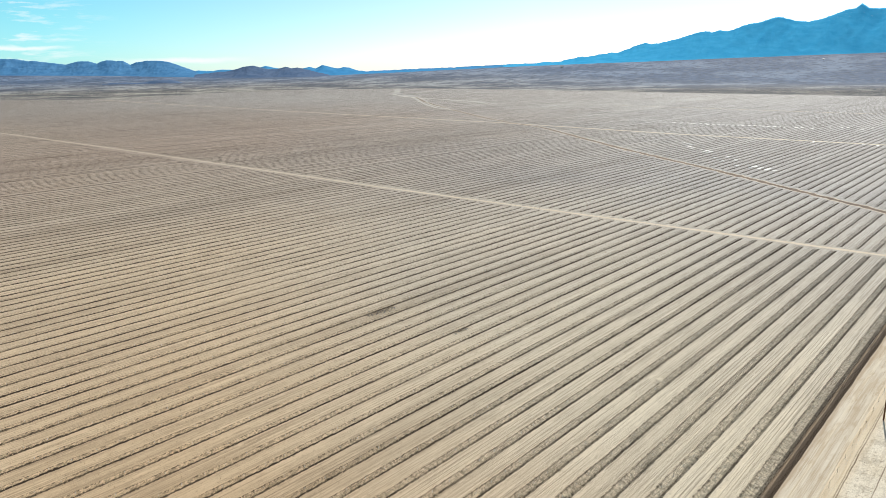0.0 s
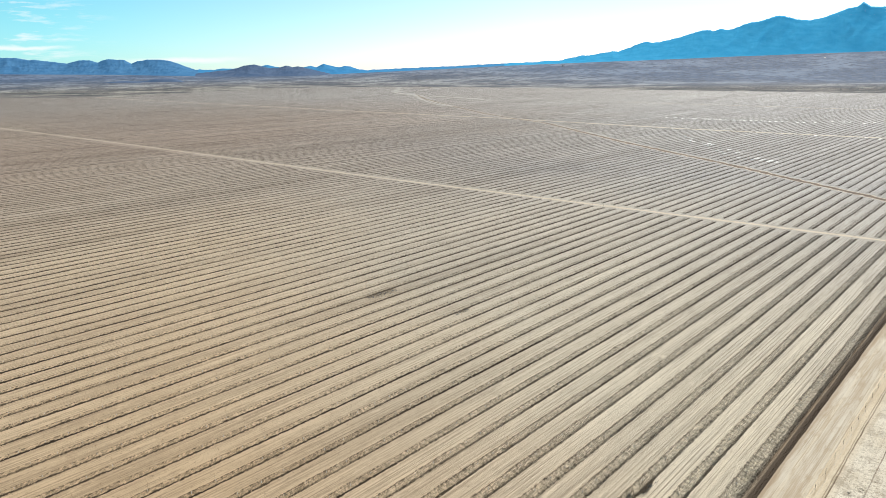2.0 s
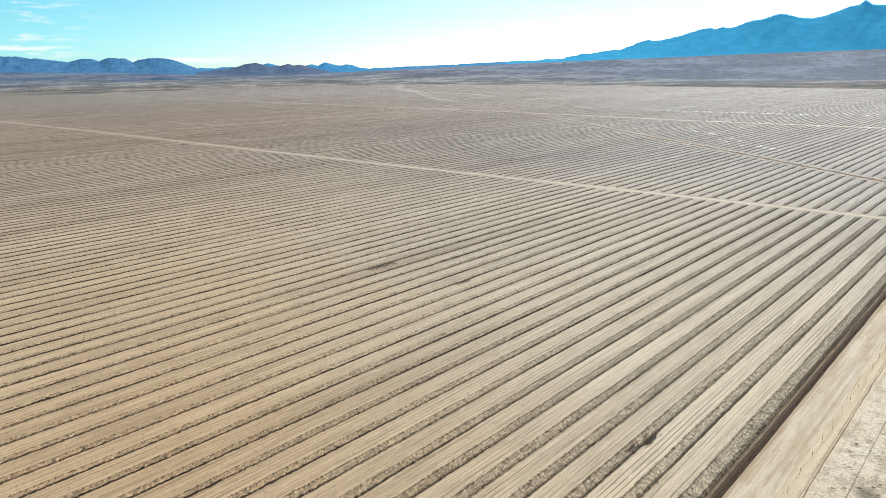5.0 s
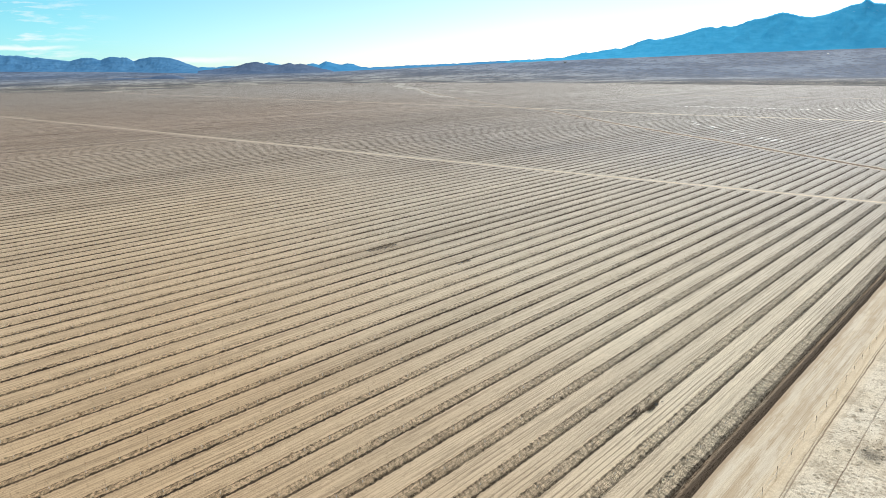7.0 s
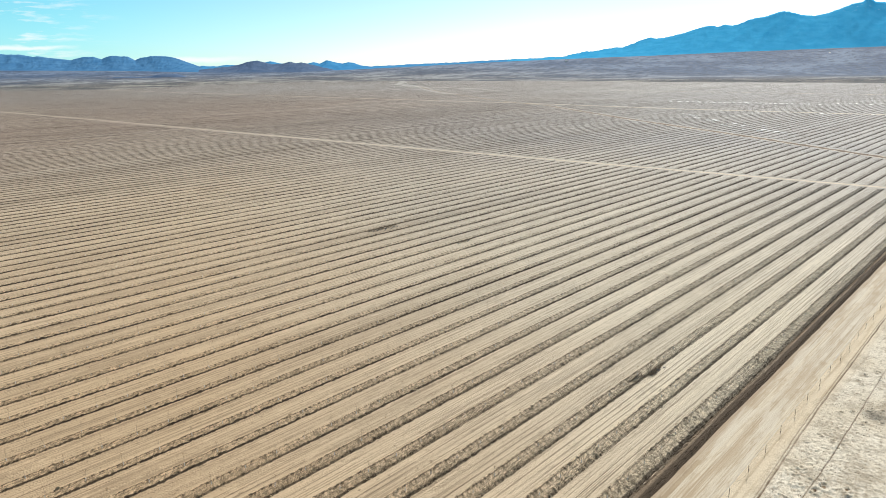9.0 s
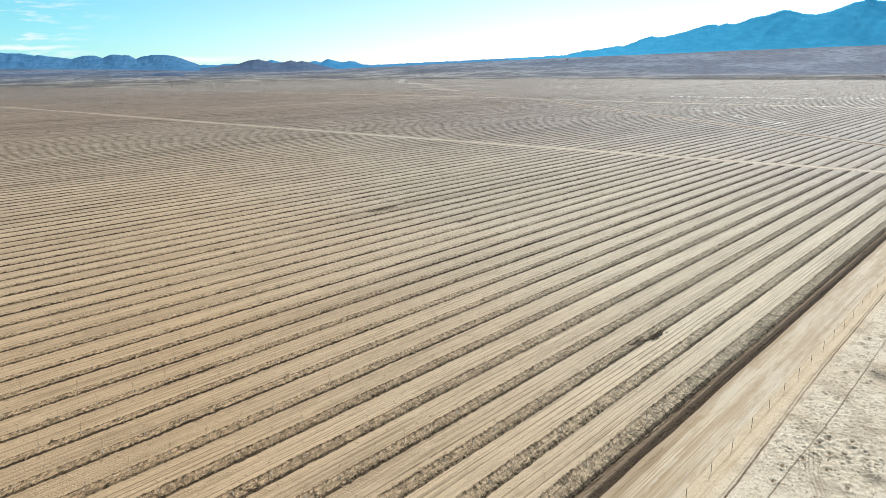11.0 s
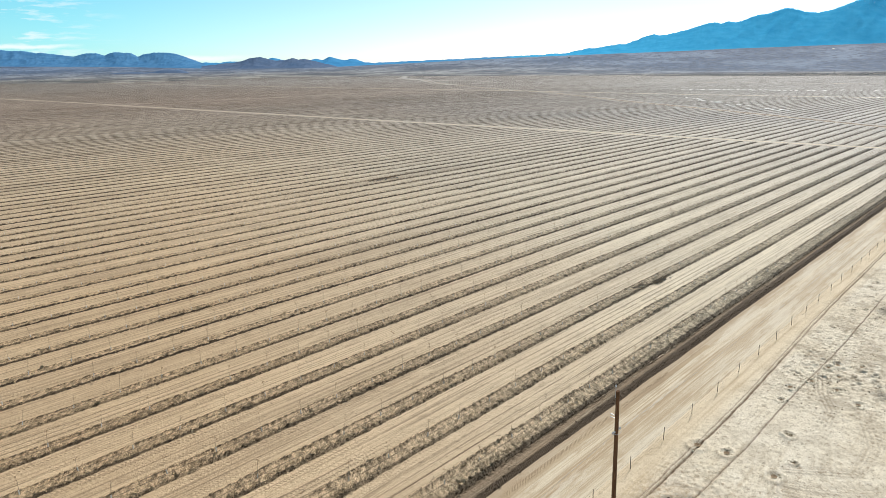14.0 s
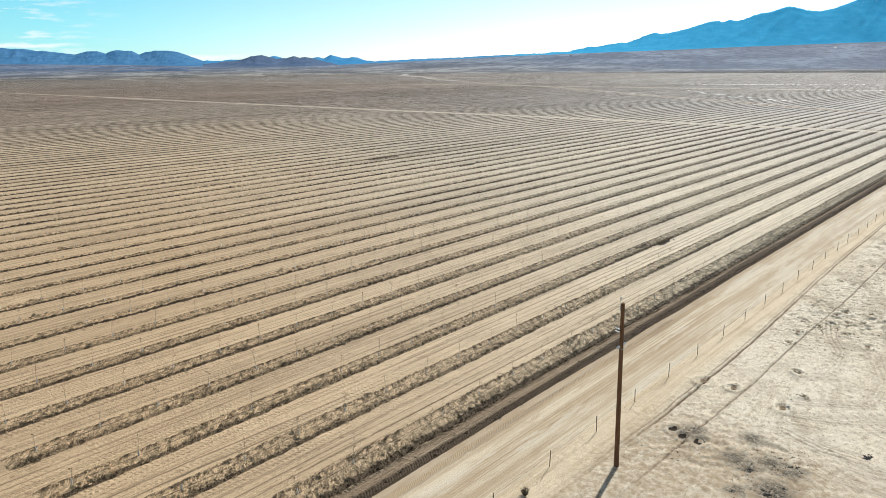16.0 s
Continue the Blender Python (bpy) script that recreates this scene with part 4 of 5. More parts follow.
RUT_FENCE = [(-10, -12.0), (16, -12.45), (27.4, -13.0), (42, -13.1), (55, -12.9), (71, -12.4), (86, -12.1), (125, -11.9), (300, -12.2)]
RUT_SILT = [(-10, -15.0), (18.9, -15.5), (31.8, -15.95), (39, -16.25), (54, -16.3), (68, -16.8), (130, -16.6), (300, -16.6)]
BURROWS = [(27.6, -14.4, 0.42), (27.0, -15.4, 0.4), (27.0, -16.6, 0.5), (36.2, -19.5, 0.55), (37.3, -15.3, 0.5), (37.0, -12.9, 0.6), 
           (44.0, -18.1, 0.3), (39.3, -20.1, 0.25), (54.3, -15.5, 0.5), (57.1, -16.8, 0.4), (56.5, -19.3, 0.45), (54.2, -21.7, 0.5), (43.9, -18.5, 0.4), (63.3, -17.8, 0.5), (50.7, -15.7, 0.35), (64.3, -19.9, 0.4), (62.0, -17.2, 0.4), (60.0, -18.7, 0.4)]


LANES = [[(29.9, -19.7), (28.9, -22.0), (28.1, -24.3), (28.3, -27.9)], [(31.3, -20.3), (30.6, -23.1), (30.4, -25.2), (30.8, -27.5)],
         [(32.8, -20.5), (31.7, -23.4), (31.8, -27.3)], [(34.3, -20.8), (35.4, -24.1), (37.1, -26.3)], [(35.5, -20.8), (36.8, -23.8), (38.5, -26.0)],
         [(37.6, -19.6), (39.7, -22.8), (40.4, -24.1)], [(36.1, -20.2), (37.7, -22.9), (39.9, -24.1), (43.0, -24.6), (46.0, -24.7), (52.5, -22.8)],
         [(42.8, -18.7), (44.9, -20.1), (47.7, -20.5), (51.1, -20.3), (53.3, -19.2), (60.0, -16.8)], [(85.0, -11.6), (88.5, -12.6), (92.0, -14.6), (94.0, -17.5)]]


def silt_sheet():
    """The trampled, pitted silt beyond the fence, with burrows sunk into it."""
    rng = np.random.default_rng(21)
    xs = np.concatenate([np.arange(-10, 18, 0.3), np.arange(18, 110, 0.15), np.arange(110, 230, 0.35)])
    ys = np.concatenate([np.arange(-62, -30, 0.7), np.arange(-30, -18, 0.16), np.arange(-18, -11.5, 0.085), np.arange(-11.5, -9.2, 0.13)])
    gx, gy = np.meshgrid(xs, ys, indexing="ij")

    def grain(size):
        n = rng.normal(0, 1, (int(242 / size) + 3, int(54 / size) + 3))
        u, v = (gx + 10) / size, (gy + 62) / size
        i, j = u.astype(int), v.astype(int)
        a, b = u - i, v - j
        return (n[i, j] * (1 - a) + n[i + 1, j] * a) * (1 - b) + (n[i, j + 1] * (1 - a) + n[i + 1, j + 1] * a) * b

    rough = np.clip(0.35 + 0.5 * grain(9.0), 0.08, 1.2) * np.clip((-10.5 - gy) / 4.0, 0.15, 1)
    z = 0.13 + 0.018 * grain(4.0) + rough * (0.03 * grain(0.9) + 0.06 * grain(0.3)) + 0.012 * grain(0.16)
    pits = grain(1.1)
    z -= 0.14 * np.clip(pits - 1.1, 0, 1) * (rough > 0.4)
    herd = np.clip((gx - 44) / 14, 0, 1) * np.clip((135 - gx) / 30, 0, 1) * np.clip((-13.0 - gy) / 1.5, 0, 1) * np.clip(0.55 + 0.5 * grain(6.0), 0, 1.2)
    d, own = worley(gx, gy, 1.25, 77)
    z += herd * np.where(own > 0.62, 0.13 * np.exp(-((d - 0.32) / 0.09) ** 2) - 0.09 * np.exp(-(d / 0.2) ** 2), 0.0)
    for bx, by, r in BURROWS:
        d = np.hypot((gx - bx) * 0.8, gy - by) / r
        z += 0.10 * np.exp(-((d - 1.3) / 0.5) ** 2) - 0.10 * np.exp(-(d / 0.7) ** 2)
    groove = np.zeros(gx.shape)
    for line, w, deep in ((RUT_FENCE, 0.10, 1.0), (RUT_SILT, 0.07, 0.9), ([(x, y + 0.36) for x, y in RUT_FENCE], 0.07, 0.6)):
        d = gy - np.interp(gx, [q[0] for q in line], [q[1] for q in line]) + 0.04 * grain(2.0)
        fade = np.clip(0.9 + 0.3 * grain(11.0), 0.3, 1.0) * np.clip((gx - 14) / 14.0, 0.2, 1) * deep
        groove = np.maximum(groove, np.exp(-(d / w) ** 2) * fade)
        z += (-0.07 * np.exp(-(d / w) ** 2) + 0.035 * np.exp(-((np.abs(d) - 2.0 * w) / w) ** 2)) * fade
    bend = 0.25 * grain(5.0)
    for line in LANES:
        gap = polyline_gap(gx + bend, gy + bend, line)
        fade = np.clip(0.5 + 0.5 * grain(3.5), 0, 1)
        for off in (0.0, 0.42, 0.75):
            mark = np.exp(-((gap - off) / 0.085) ** 2) * fade * (1.0 if off < 0.5 else 0.6)
            groove = np.maximum(groove, 0.45 * mark)
            z -= 0.03 * mark
        z += 0.03 * np.exp(-((gap - 0.22) / 0.1) ** 2) * fade
    edge = np.minimum.reduce([gx + 10, 229.5 - gx, gy + 62, -9.4 - gy])
    z = np.maximum(z, 0.03) * np.clip(edge / 0.6, 0, 1) + 0.01
    return tagged(mesh_object("silt", np.stack([gx, gy, z], -1).reshape(-1, 3), grid_faces(len(xs), len(ys)), SHOULDER, smooth=True, across=groove),
                  "pale trampled silt pitted with burrows and wheel marks", "ground", kind="structure")


silt_sheet()


def burrow(x, y, r):
    thing = new("burrow")
    thing.location = (x, y, 0.02)
    rng = random.Random(int(x * 100))
    bm = bmesh.new()
    dark = x < 28.0 and y > -17.0
    q = r * (0.95 if dark else 0.55)
    ring = [bm.verts.new((q * (1 + rng.uniform(-0.15, 0.15)) * math.cos(a), q * (0.8 + rng.uniform(-0.12, 0.12)) * math.sin(a), 0.145)) for a in [i * math.pi / 6 for i in range(12)]]
    low = bm.verts.new((q * 0.1, 0, 0.06))
    for a, b in zip(ring, ring[1:] + ring[:1]):
        bm.faces.new((a, b, low))
    # only a shallow dish; its dark colour paints the shade of a hole
    part("hole", bm, HOLE if dark else RUT, thing)
    for i in range(7 if dark else 13):
        bm = bmesh.new()
        a = rng.uniform(0, 2 * math.pi)
        w = rng.uniform(0.9, 2.0) * r
        bmesh.ops.create_icosphere(bm, subdivisions=1, radius=1.0, matrix=pose(w * 1.1 * math.cos(a), w * 0.9 * math.sin(a), 0.14, rng.uniform(0, 90), 0, rng.uniform(0, 180)) @ Matrix.Diagonal((rng.uniform(0.06, 0.20), rng.uniform(0.05, 0.13), rng.uniform(0.04, 0.09), 1)))
        part("clod", bm, SCUFF, thing)
    return tagged(thing, "small animal burrow with dug-out soil in pale silt", "burrow", group="burrows beyond the fence")


for b in BURROWS:
    burrow(*b)

# ---- scattered soil and scrub ----
OCTA_V = np.array([(1, 0, 0), (0.2, 1, 0.1), (-1, 0.1, 0), (-0.1, -1, 0), (0.15, 0.1, 1), (0.55, 0.5, 0.75), (-0.5, -0.45, 0.7)])
OCTA_F = np.array([(0, 1, 5), (1, 4, 5), (0, 5, 4), (1, 2, 4), (2, 6, 4), (2, 3, 6), (3, 4, 6), (3, 0, 4)])


def scatter(name, places, sizes, mat, label, category, squash=0.7, seed=1):
    """Irregular lumps at places (x, y, z), joined."""
    rng = np.random.default_rng(seed)
    n = len(places)
    a = rng.uniform(0, 2 * np.pi, n)
    c, s = np.cos(a)[:, None], np.sin(a)[:, None]
    v = OCTA_V[None] * (1 + rng.normal(0, 0.22, (n, 7, 3)))
    x = (v[:, :, 0] * c - v[:, :, 1] * s) * sizes[:, None] * rng.uniform(0.8, 1.4, (n, 1))
    y = (v[:, :, 0] * s + v[:, :, 1] * c) * sizes[:, None]
    z = v[:, :, 2] * sizes[:, None] * squash
    p = np.stack([x, y, z], -1) + places[:, None, :]
    f = OCTA_F[None] + (np.arange(n) * 7)[:, None, None]
    return tagged(mesh_object(name, p.reshape(-1, 3), f.reshape(-1, 3), mat), label, category, kind="stuff")


def row_clods(rows, per_metre, x1, seed, big):
    rng = np.random.default_rng(seed)
    out, size = [], []
    for r in rows:
        n = int((x1 + 6) * per_metre * (1.7 if r == 0 else 1.0))
        x = rng.uniform(-6, x1, n)
        v = np.where(rng.random(n) < 0.6, rng.normal(-0.70, 0.27, n), rng.normal(0.45, 0.40, n)).clip(-1.2, 1.1)
        wide = row_width(r, x)
        z = 0.05 + np.maximum(np.interp(v, PROFILE_V, PROFILE_Z), 0.0) * 0.85 * wide
        out.append(np.stack([x, r * B + v * wide, z], 1))
        size.append(big * np.exp(rng.normal(-0.25, 0.6, n)).clip(0.35, 4.0))
    return np.concatenate(out), np.concatenate(size)


for r in range(0, 22):
    p, q = row_clods([r], 20.0 if r < 7 else 6.0, 292, 3 + r, 0.062 if r < 7 else 0.085)
    scatter("rubble", p, q, CLODS, "", "", 0.8, 40 + r).parent = RIDGES[r]


def clod_mesh(seed):
    g = random.Random(seed)
    bm = bmesh.new()
    bmesh.ops.create_icosphere(bm, subdivisions=1, radius=1.0)
    for v in bm.verts:
        v.co *= g.uniform(0.7, 1.25)
        v.co.z *= 0.7
    me = bpy.data.meshes.new("clod")
    bm.to_mesh(me)
    bm.free()
    me.materials.append(CLODS)
    return me


CLOD_KINDS = [clod_mesh(s) for s in range(6)]
g = random.Random(404)
for r in range(0, 8):
    for _ in range(30 if r else 60):
        x, v = g.uniform(-5.5, 62.0), g.choice((-0.75, -0.6, -0.9, 0.7)) + g.gauss(0, 0.16)
        clod = new("clod", CLOD_KINDS[g.randrange(6)])
        size = g.uniform(0.05, 0.11)
        clod.parent = RIDGES[r]
        clod.matrix_world = pose(x, r * B + v, 0.14, g.uniform(-25, 25), g.uniform(-25, 25), g.uniform(0, 360)) @ Matrix.Diagonal((size * g.uniform(0.8, 1.5), size, size * g.uniform(0.6, 0.9), 1))


rng = np.random.default_rng(61)
mx = rng.uniform(-8, 296, 7000)
my = np.where(rng.random(7000) < 0.6, rng.normal(-1.65, 0.12, 7000), rng.normal(-3.1, 0.25, 7000).clip(-3.7, -2.6))
scatter("moist_clods", np.stack([mx, my, np.full(7000, 0.13)], 1), rng.gamma(3.0, 0.018, 7000).clip(0.02, 0.14), MOIST, "dark moist clods on the soil bank", "clods", 0.8, 62)


def tufts():
    rng = np.random.default_rng(31)
    places, sizes = [], []
    for cx, cy, r, n in ((26.5, -16.3, 1.6, 90), (26, -20.6, 1.8, 120), (27, -22.7, 1.8, 110), (23.7, -21.7, 1.8, 110), (57.7, -23.4, 2.5, 120), (85.5, -18.8, 3.0, 150), (62, -17.5, 4.0, 120), (55, -19.0, 3.0, 80), (100, -20, 8, 160), (75, -21, 5, 120), (125, -24, 10, 150)):
        a, q = rng.uniform(0, 2 * np.pi, n), r * np.sqrt(rng.random(n))
        places.append(np.stack([cx + 1.8 * q * np.cos(a), cy + 0.8 * q * np.sin(a), np.full(n, 0.12)], 1))
        sizes.append(rng.uniform(0.03, 0.09, n))
    x, y = rng.uniform(0, 220, 500), -13 - 40 * rng.random(500) ** 1.4
    places.append(np.stack([x, y, np.full(500, 0.13)], 1))
    sizes.append(rng.gamma(2.0, 0.013, 500).clip(0.015, 0.06))
    scatter("dry_tufts", np.concatenate(places), np.concatenate(sizes), TWIG, "low grey dead scrub on pale silt", "dead scrub", 0.6, 8)


tufts()


def charred_scrub(x, y, width, count):
    """A low clump of burnt, blackened scrub stubs on ash."""
    g = random.Random(int(x * 37))
    thing = new("burnt_scrub")
    thing.location = (x, y, 0.09)
    bm = bmesh.new()
    for _ in range(count):
        a, q = g.uniform(0, 6.28), width / 2 * math.sqrt(g.random())
        cx, cy, t = 1.3 * q * math.cos(a), 0.8 * q * math.sin(a), g.uniform(0.03, 0.11)
        tube(bm, [(cx, cy, 0), (cx + g.uniform(-0.06, 0.06), cy + g.uniform(-0.06, 0.06), t * 0.6), (cx + g.uniform(-0.14, 0.14), cy + g.uniform(-0.14, 0.14), t)], (0.03, 0.024, 0.010), 4)
    part("stubs", bm, CHAR, thing)
    bm = bmesh.new()
    for _ in range(count // 2):
        a, q = g.uniform(0, 6.28), width / 2 * math.sqrt(g.random())
        bmesh.ops.create_icosphere(bm, subdivisions=1, radius=1.0, matrix=pose(1.4 * q * math.cos(a), 0.9 * q * math.sin(a), 0.03, 0, 0, g.uniform(0, 180)) @ Matrix.Diagonal((g.uniform(0.06, 0.16), g.uniform(0.05, 0.12), g.uniform(0.02, 0.06), 1)))
    part("ash_litter", bm, CHAR, thing)
    return tagged(thing, "low clump of blackened scrub on ashy silt", "scrub", "burnt scrub beyond the fence")


for x, y, width, count in ((25.8, -20.4, 1.0, 60), (26.9, -22.8, 1.5, 50), (24.0, -22.6, 1.9, 80), (32.4, -26.1, 0.7, 26), (22.6, -20.7, 0.7, 25)):
    charred_scrub(x, y, width, count)


def desert_brush():
    rng = np.random.default_rng(41)
    n = 36000
    d = 1800 + 2300 * rng.random(n) ** 1.3
    az = rng.uniform(5, 77, n)
    t = np.tan(AHEAD - np.radians(az))
    lat = d * t
    x, y = to_world(lat, d)
    limit = np.minimum(2350, 2050 + 0.45 * np.maximum(0, x - 936) + 1.3 * np.maximum(0, 936 - x))
    outside = (x > 1885 + 0.125 * y) | (y > limit + 15)
    clump = np.array([noise.noise(Vector((a / 160, b / 160, 3.0))) for a, b in zip(x, y)])
    keep = outside & (rng.random(n) < 0.4 + 1.1 * clump)
    x, y, lat, d, az = x[keep], y[keep], lat[keep], d[keep], az[keep]
    z = ground_z(lat, d)
    # denser brush past the far end of the field and along the creek
    for a0, a1, d0, d1, m in ((6, 34, 1700, 2350, 9000), (33, 46, 2050, 2500, 5000), (69, 76, 2500, 3500, 5000), (66.5, 75, 2050, 2900, 2600), (40, 62, 2450, 3000, 6000)):
        aa, dd = rng.uniform(a0, a1, m), rng.uniform(d0, d1, m)
        ll = dd * np.tan(AHEAD - np.radians(aa))
        xx, yy = to_world(ll, dd)
        lim = np.minimum(2350, 2050 + 0.45 * np.maximum(0, xx - 936) + 1.3 * np.maximum(0, 936 - xx))
        patch = np.array([noise.noise(Vector((p / 90, q / 220, 8.0))) for p, q in zip(xx, yy)])
        ok = ((xx > 1885 + 0.125 * yy) | (yy > lim + 15)) & (rng.random(m) < 0.6 + 1.2 * patch)
        x, y, z = np.concatenate([x, xx[ok]]), np.concatenate([y, yy[ok]]), np.concatenate([z, ground_z(ll, dd)[ok]])
    for cx, cy, r, m in ((2170, 1945, 70, 260), (2290, 2050, 60, 120), (1600, 1480, 45, 40), (1760, 1640, 40, 40)):
        x, y, z = np.concatenate([x, rng.normal(cx, r, m)]), np.concatenate([y, rng.normal(cy, r * 0.6, m)]), np.concatenate([z, np.full(m, 0.05)])
    scatter("desert_shrubs", np.stack([x, y, z], 1), rng.gamma(3.0, 0.22, len(x)).clip(0.35, 1.7), SCRUB, "scattered dark desert shrubs on the plain", "shrubs", 0.8, 9)


desert_brush()

# ---- things in the field ----
def heap(x, y, sx, sy, height, mat, name, label, category, group="", rough=0.10):
    """A low uneven heap."""
    rng = np.random.default_rng(int(abs(x * 7 + y * 13)))
    n, m = 15, 13
    u, v = np.meshgrid(np.linspace(-1, 1, n), np.linspace(-1, 1, m), indexing="ij")
    q = np.sqrt(u * u + v * v) + rng.normal(0, rough, u.shape)
    z = height * np.clip(1 - q * q, -0.05, 1) + rng.normal(0, height * rough, u.shape) * (q < 0.9)
    verts = np.stack([u * sx / 2, v * sy / 2, z], -1).reshape(-1, 3)
    ob = mesh_object(name, verts, grid_faces(n, m), mat, smooth=rough < 0.05)
    ob.location = (x, y, 0.06)
    return tagged(ob, label, category, group)


rng = random.Random(5)
WHITE = [(905 + rng.uniform(-4, 4), (r + 0.5) * B, rng.uniform(7, 13)) for r in range(31, 66) if rng.random() < (0.8 if r < 58 else 0.3)]
WHITE += [(float(np.interp(r * B, [100, 141, 222], [950, 944, 922])), (r + 0.5) * B, rng.uniform(4, 9)) for r in range(12, 31) if rng.random() < 0.35]
WHITE += [(float(np.interp(r * B, [106, 128, 153, 188, 230, 278], [507, 517, 531, 584, 647, 699])) + rng.uniform(-2, 2), (r + 0.5) * B, rng.uniform(2.5, 5.0)) for r in range(20, 44) if rng.random() < 0.5]
WHITE += [(632, 37.5 * B, 9), (624, 36.5 * B, 8), (611, 33.5 * B, 10), (603, 32.5 * B, 8), (577, 28.5 * B, 8), (560, 26.5 * B, 7), (530, 22.5 * B, 10), (524, 21.5 * B, 12), (520, 20.5 * B, 12), (516, 19.5 * B, 6), (740, 24.5 * B, 9), (736, 15.5 * B, 10), (922, 23.5 * B, 9), (742, 17.5 * B, 6)]
for x, y, length in WHITE:
    heap(x, y, length * 1.1, rng.uniform(2.2, 3.6), 0.45, CALICHE, "soil_heap", "low heap of whitish caliche soil between rows", "soil heap", "white soil heaps")
heap(133.5, 32.0, 3.6, 2.2, 0.3, SCUFF, "soil_heap", "pale crumbling heap of soil on a row", "soil heap")
heap(19.5, -11.4, 2.6, 0.9, 0.05, CALICHE, "salt_patch", "thin whitish crust on the road shoulder", "soil patch")


def brush_pile(x, y, length, width, sticks, seed):
    """A heap of dead sticks over dark litter."""
    g = random.Random(seed)
    thing = new("brush_pile")
    thing.location = (x, y, 0.05)
    for _ in range(sticks):
        bm = bmesh.new()
        a, cx, cy = g.uniform(-0.7, 0.7), g.uniform(-length / 2, length / 2), g.gauss(0, width / 4)
        ln = g.uniform(0.5, 1.8)
        z0, z1 = g.uniform(0.05, 0.35), g.uniform(0.05, 0.6)
        dx, dy = ln / 2 * math.cos(a), ln / 2 * math.sin(a)
        tube(bm, [(cx - dx, cy - dy, z0), (cx, cy, (z0 + z1) / 2 + g.uniform(-0.1, 0.1)), (cx + dx, cy + dy, z1)], (0.035, 0.028, 0.014), 4)
        part("stick", bm, TWIG, thing)
    bm = bmesh.new()
    for _ in range(sticks // 2):
        bmesh.ops.create_icosphere(bm, subdivisions=1, radius=1.0, matrix=pose(g.uniform(-length / 2, length / 2), g.gauss(0, width / 4), 0.05, 0, 0, g.uniform(0, 180)) @ Matrix.Diagonal((g.uniform(0.1, 0.3), g.uniform(0.08, 0.2), g.uniform(0.05, 0.14), 1)))
    tagged(part("litter", bm, SCRUB, thing), kind="stuff")
    return tagged(thing, "heap of dead sticks and dark litter on bare soil", "brush pile", "brush piles in the field")


brush_pile(126.5, 119.5, 11.0, 3.0, 90, 1)
brush_pile(129.0, 89.7, 6.0, 1.6, 40, 2)
brush_pile(81.3, 10.9, 4.5, 1.1, 60, 3)
brush_pile(76.5, 11.9, 3.0, 0.8, 30, 4)

# ---- saplings ----
def sapling(seed):
    """A bare young whip in a white trunk guard, with a few withered leaves."""
    g = random.Random(seed)
    thing = new("sapling")
    lean = (g.uniform(-0.12, 0.12), g.uniform(-0.12, 0.12))
    h = g.uniform(1.45, 1.95)
    bm = bmesh.new()
    pts = [(lean[0] * t * h + 0.03 * math.sin(4 * t + seed), lean[1] * t * h, t * h) for t in (0, 0.3, 0.6, 0.85, 1.0)]
    tube(bm, pts, (0.014, 0.012, 0.009, 0.006, 0.003), 5)
    part("trunk", bm, BARK, thing)
    bm = bmesh.new()
    tube(bm, [(0, 0, 0), (lean[0] * 0.2, lean[1] * 0.2, 0.2), (lean[0] * 0.38, lean[1] * 0.38, 0.38)], (0.046, 0.043, 0.045), 8)
    part("trunk_guard", bm, GUARD, thing, "white plastic trunk guard")
    for _ in range(g.randint(3, 5)):
        bm = bmesh.new()
        t = g.uniform(0.6, 0.95)
        a, ln = g.uniform(0, 6.28), g.uniform(0.08, 0.22)
        root = Vector((lean[0] * t * h, lean[1] * t * h, t * h))
        tip = root + Vector((math.cos(a) * ln, math.sin(a) * ln, ln * g.uniform(0.4, 0.9)))
        tube(bm, [root, root.lerp(tip, 0.5) + Vector((0, 0, 0.02)), tip], (0.006, 0.005, 0.003), 4)
        twig = part("twig", bm, BARK, thing)
        bm = bmesh.new()
        for _ in range(g.randint(2, 6)):
            c = root.lerp(tip, g.uniform(0.3, 1.1))
            m = Matrix.Translation(c) @ pose(0, 0, 0, g.uniform(-60, 60), g.uniform(-60, 60), g.uniform(0, 360))
            w, ll = g.uniform(0.018, 0.032), g.uniform(0.035, 0.07)
            v = [bm.verts.new(m @ Vector(co)) for co in ((-ll, 0, 0), (0, -w, 0.015), (ll, 0, 0), (0, w, 0.015))]
            bm.faces.new((v[0], v[1], v[2]))
            bm.faces.new((v[0], v[2], v[3]))
        part("leaves", bm, LEAF, twig)
    return tagged(thing, "bare young sapling in a white trunk guard", "sapling", "saplings planted in rows")


KINDS = [sapling(s) for s in range(5)]
g = random.Random(77)
placed = 0
NEAR = [(r, k) for r in range(0, 12) for k in range(-1, 25)]
g.shuffle(NEAR)
for r, k in NEAR:
    if g.random() < 0.05:
        continue
    m = pose(k * A + g.uniform(-0.15, 0.15), r * B + g.uniform(-0.12, 0.12), 0.16, g.uniform(-4, 4), g.uniform(-4, 4), g.uniform(0, 360))
    if placed < 5:
        KINDS[placed].matrix_world = m
    else:
        copy_thing(KINDS[placed % 5], m)
    placed += 1


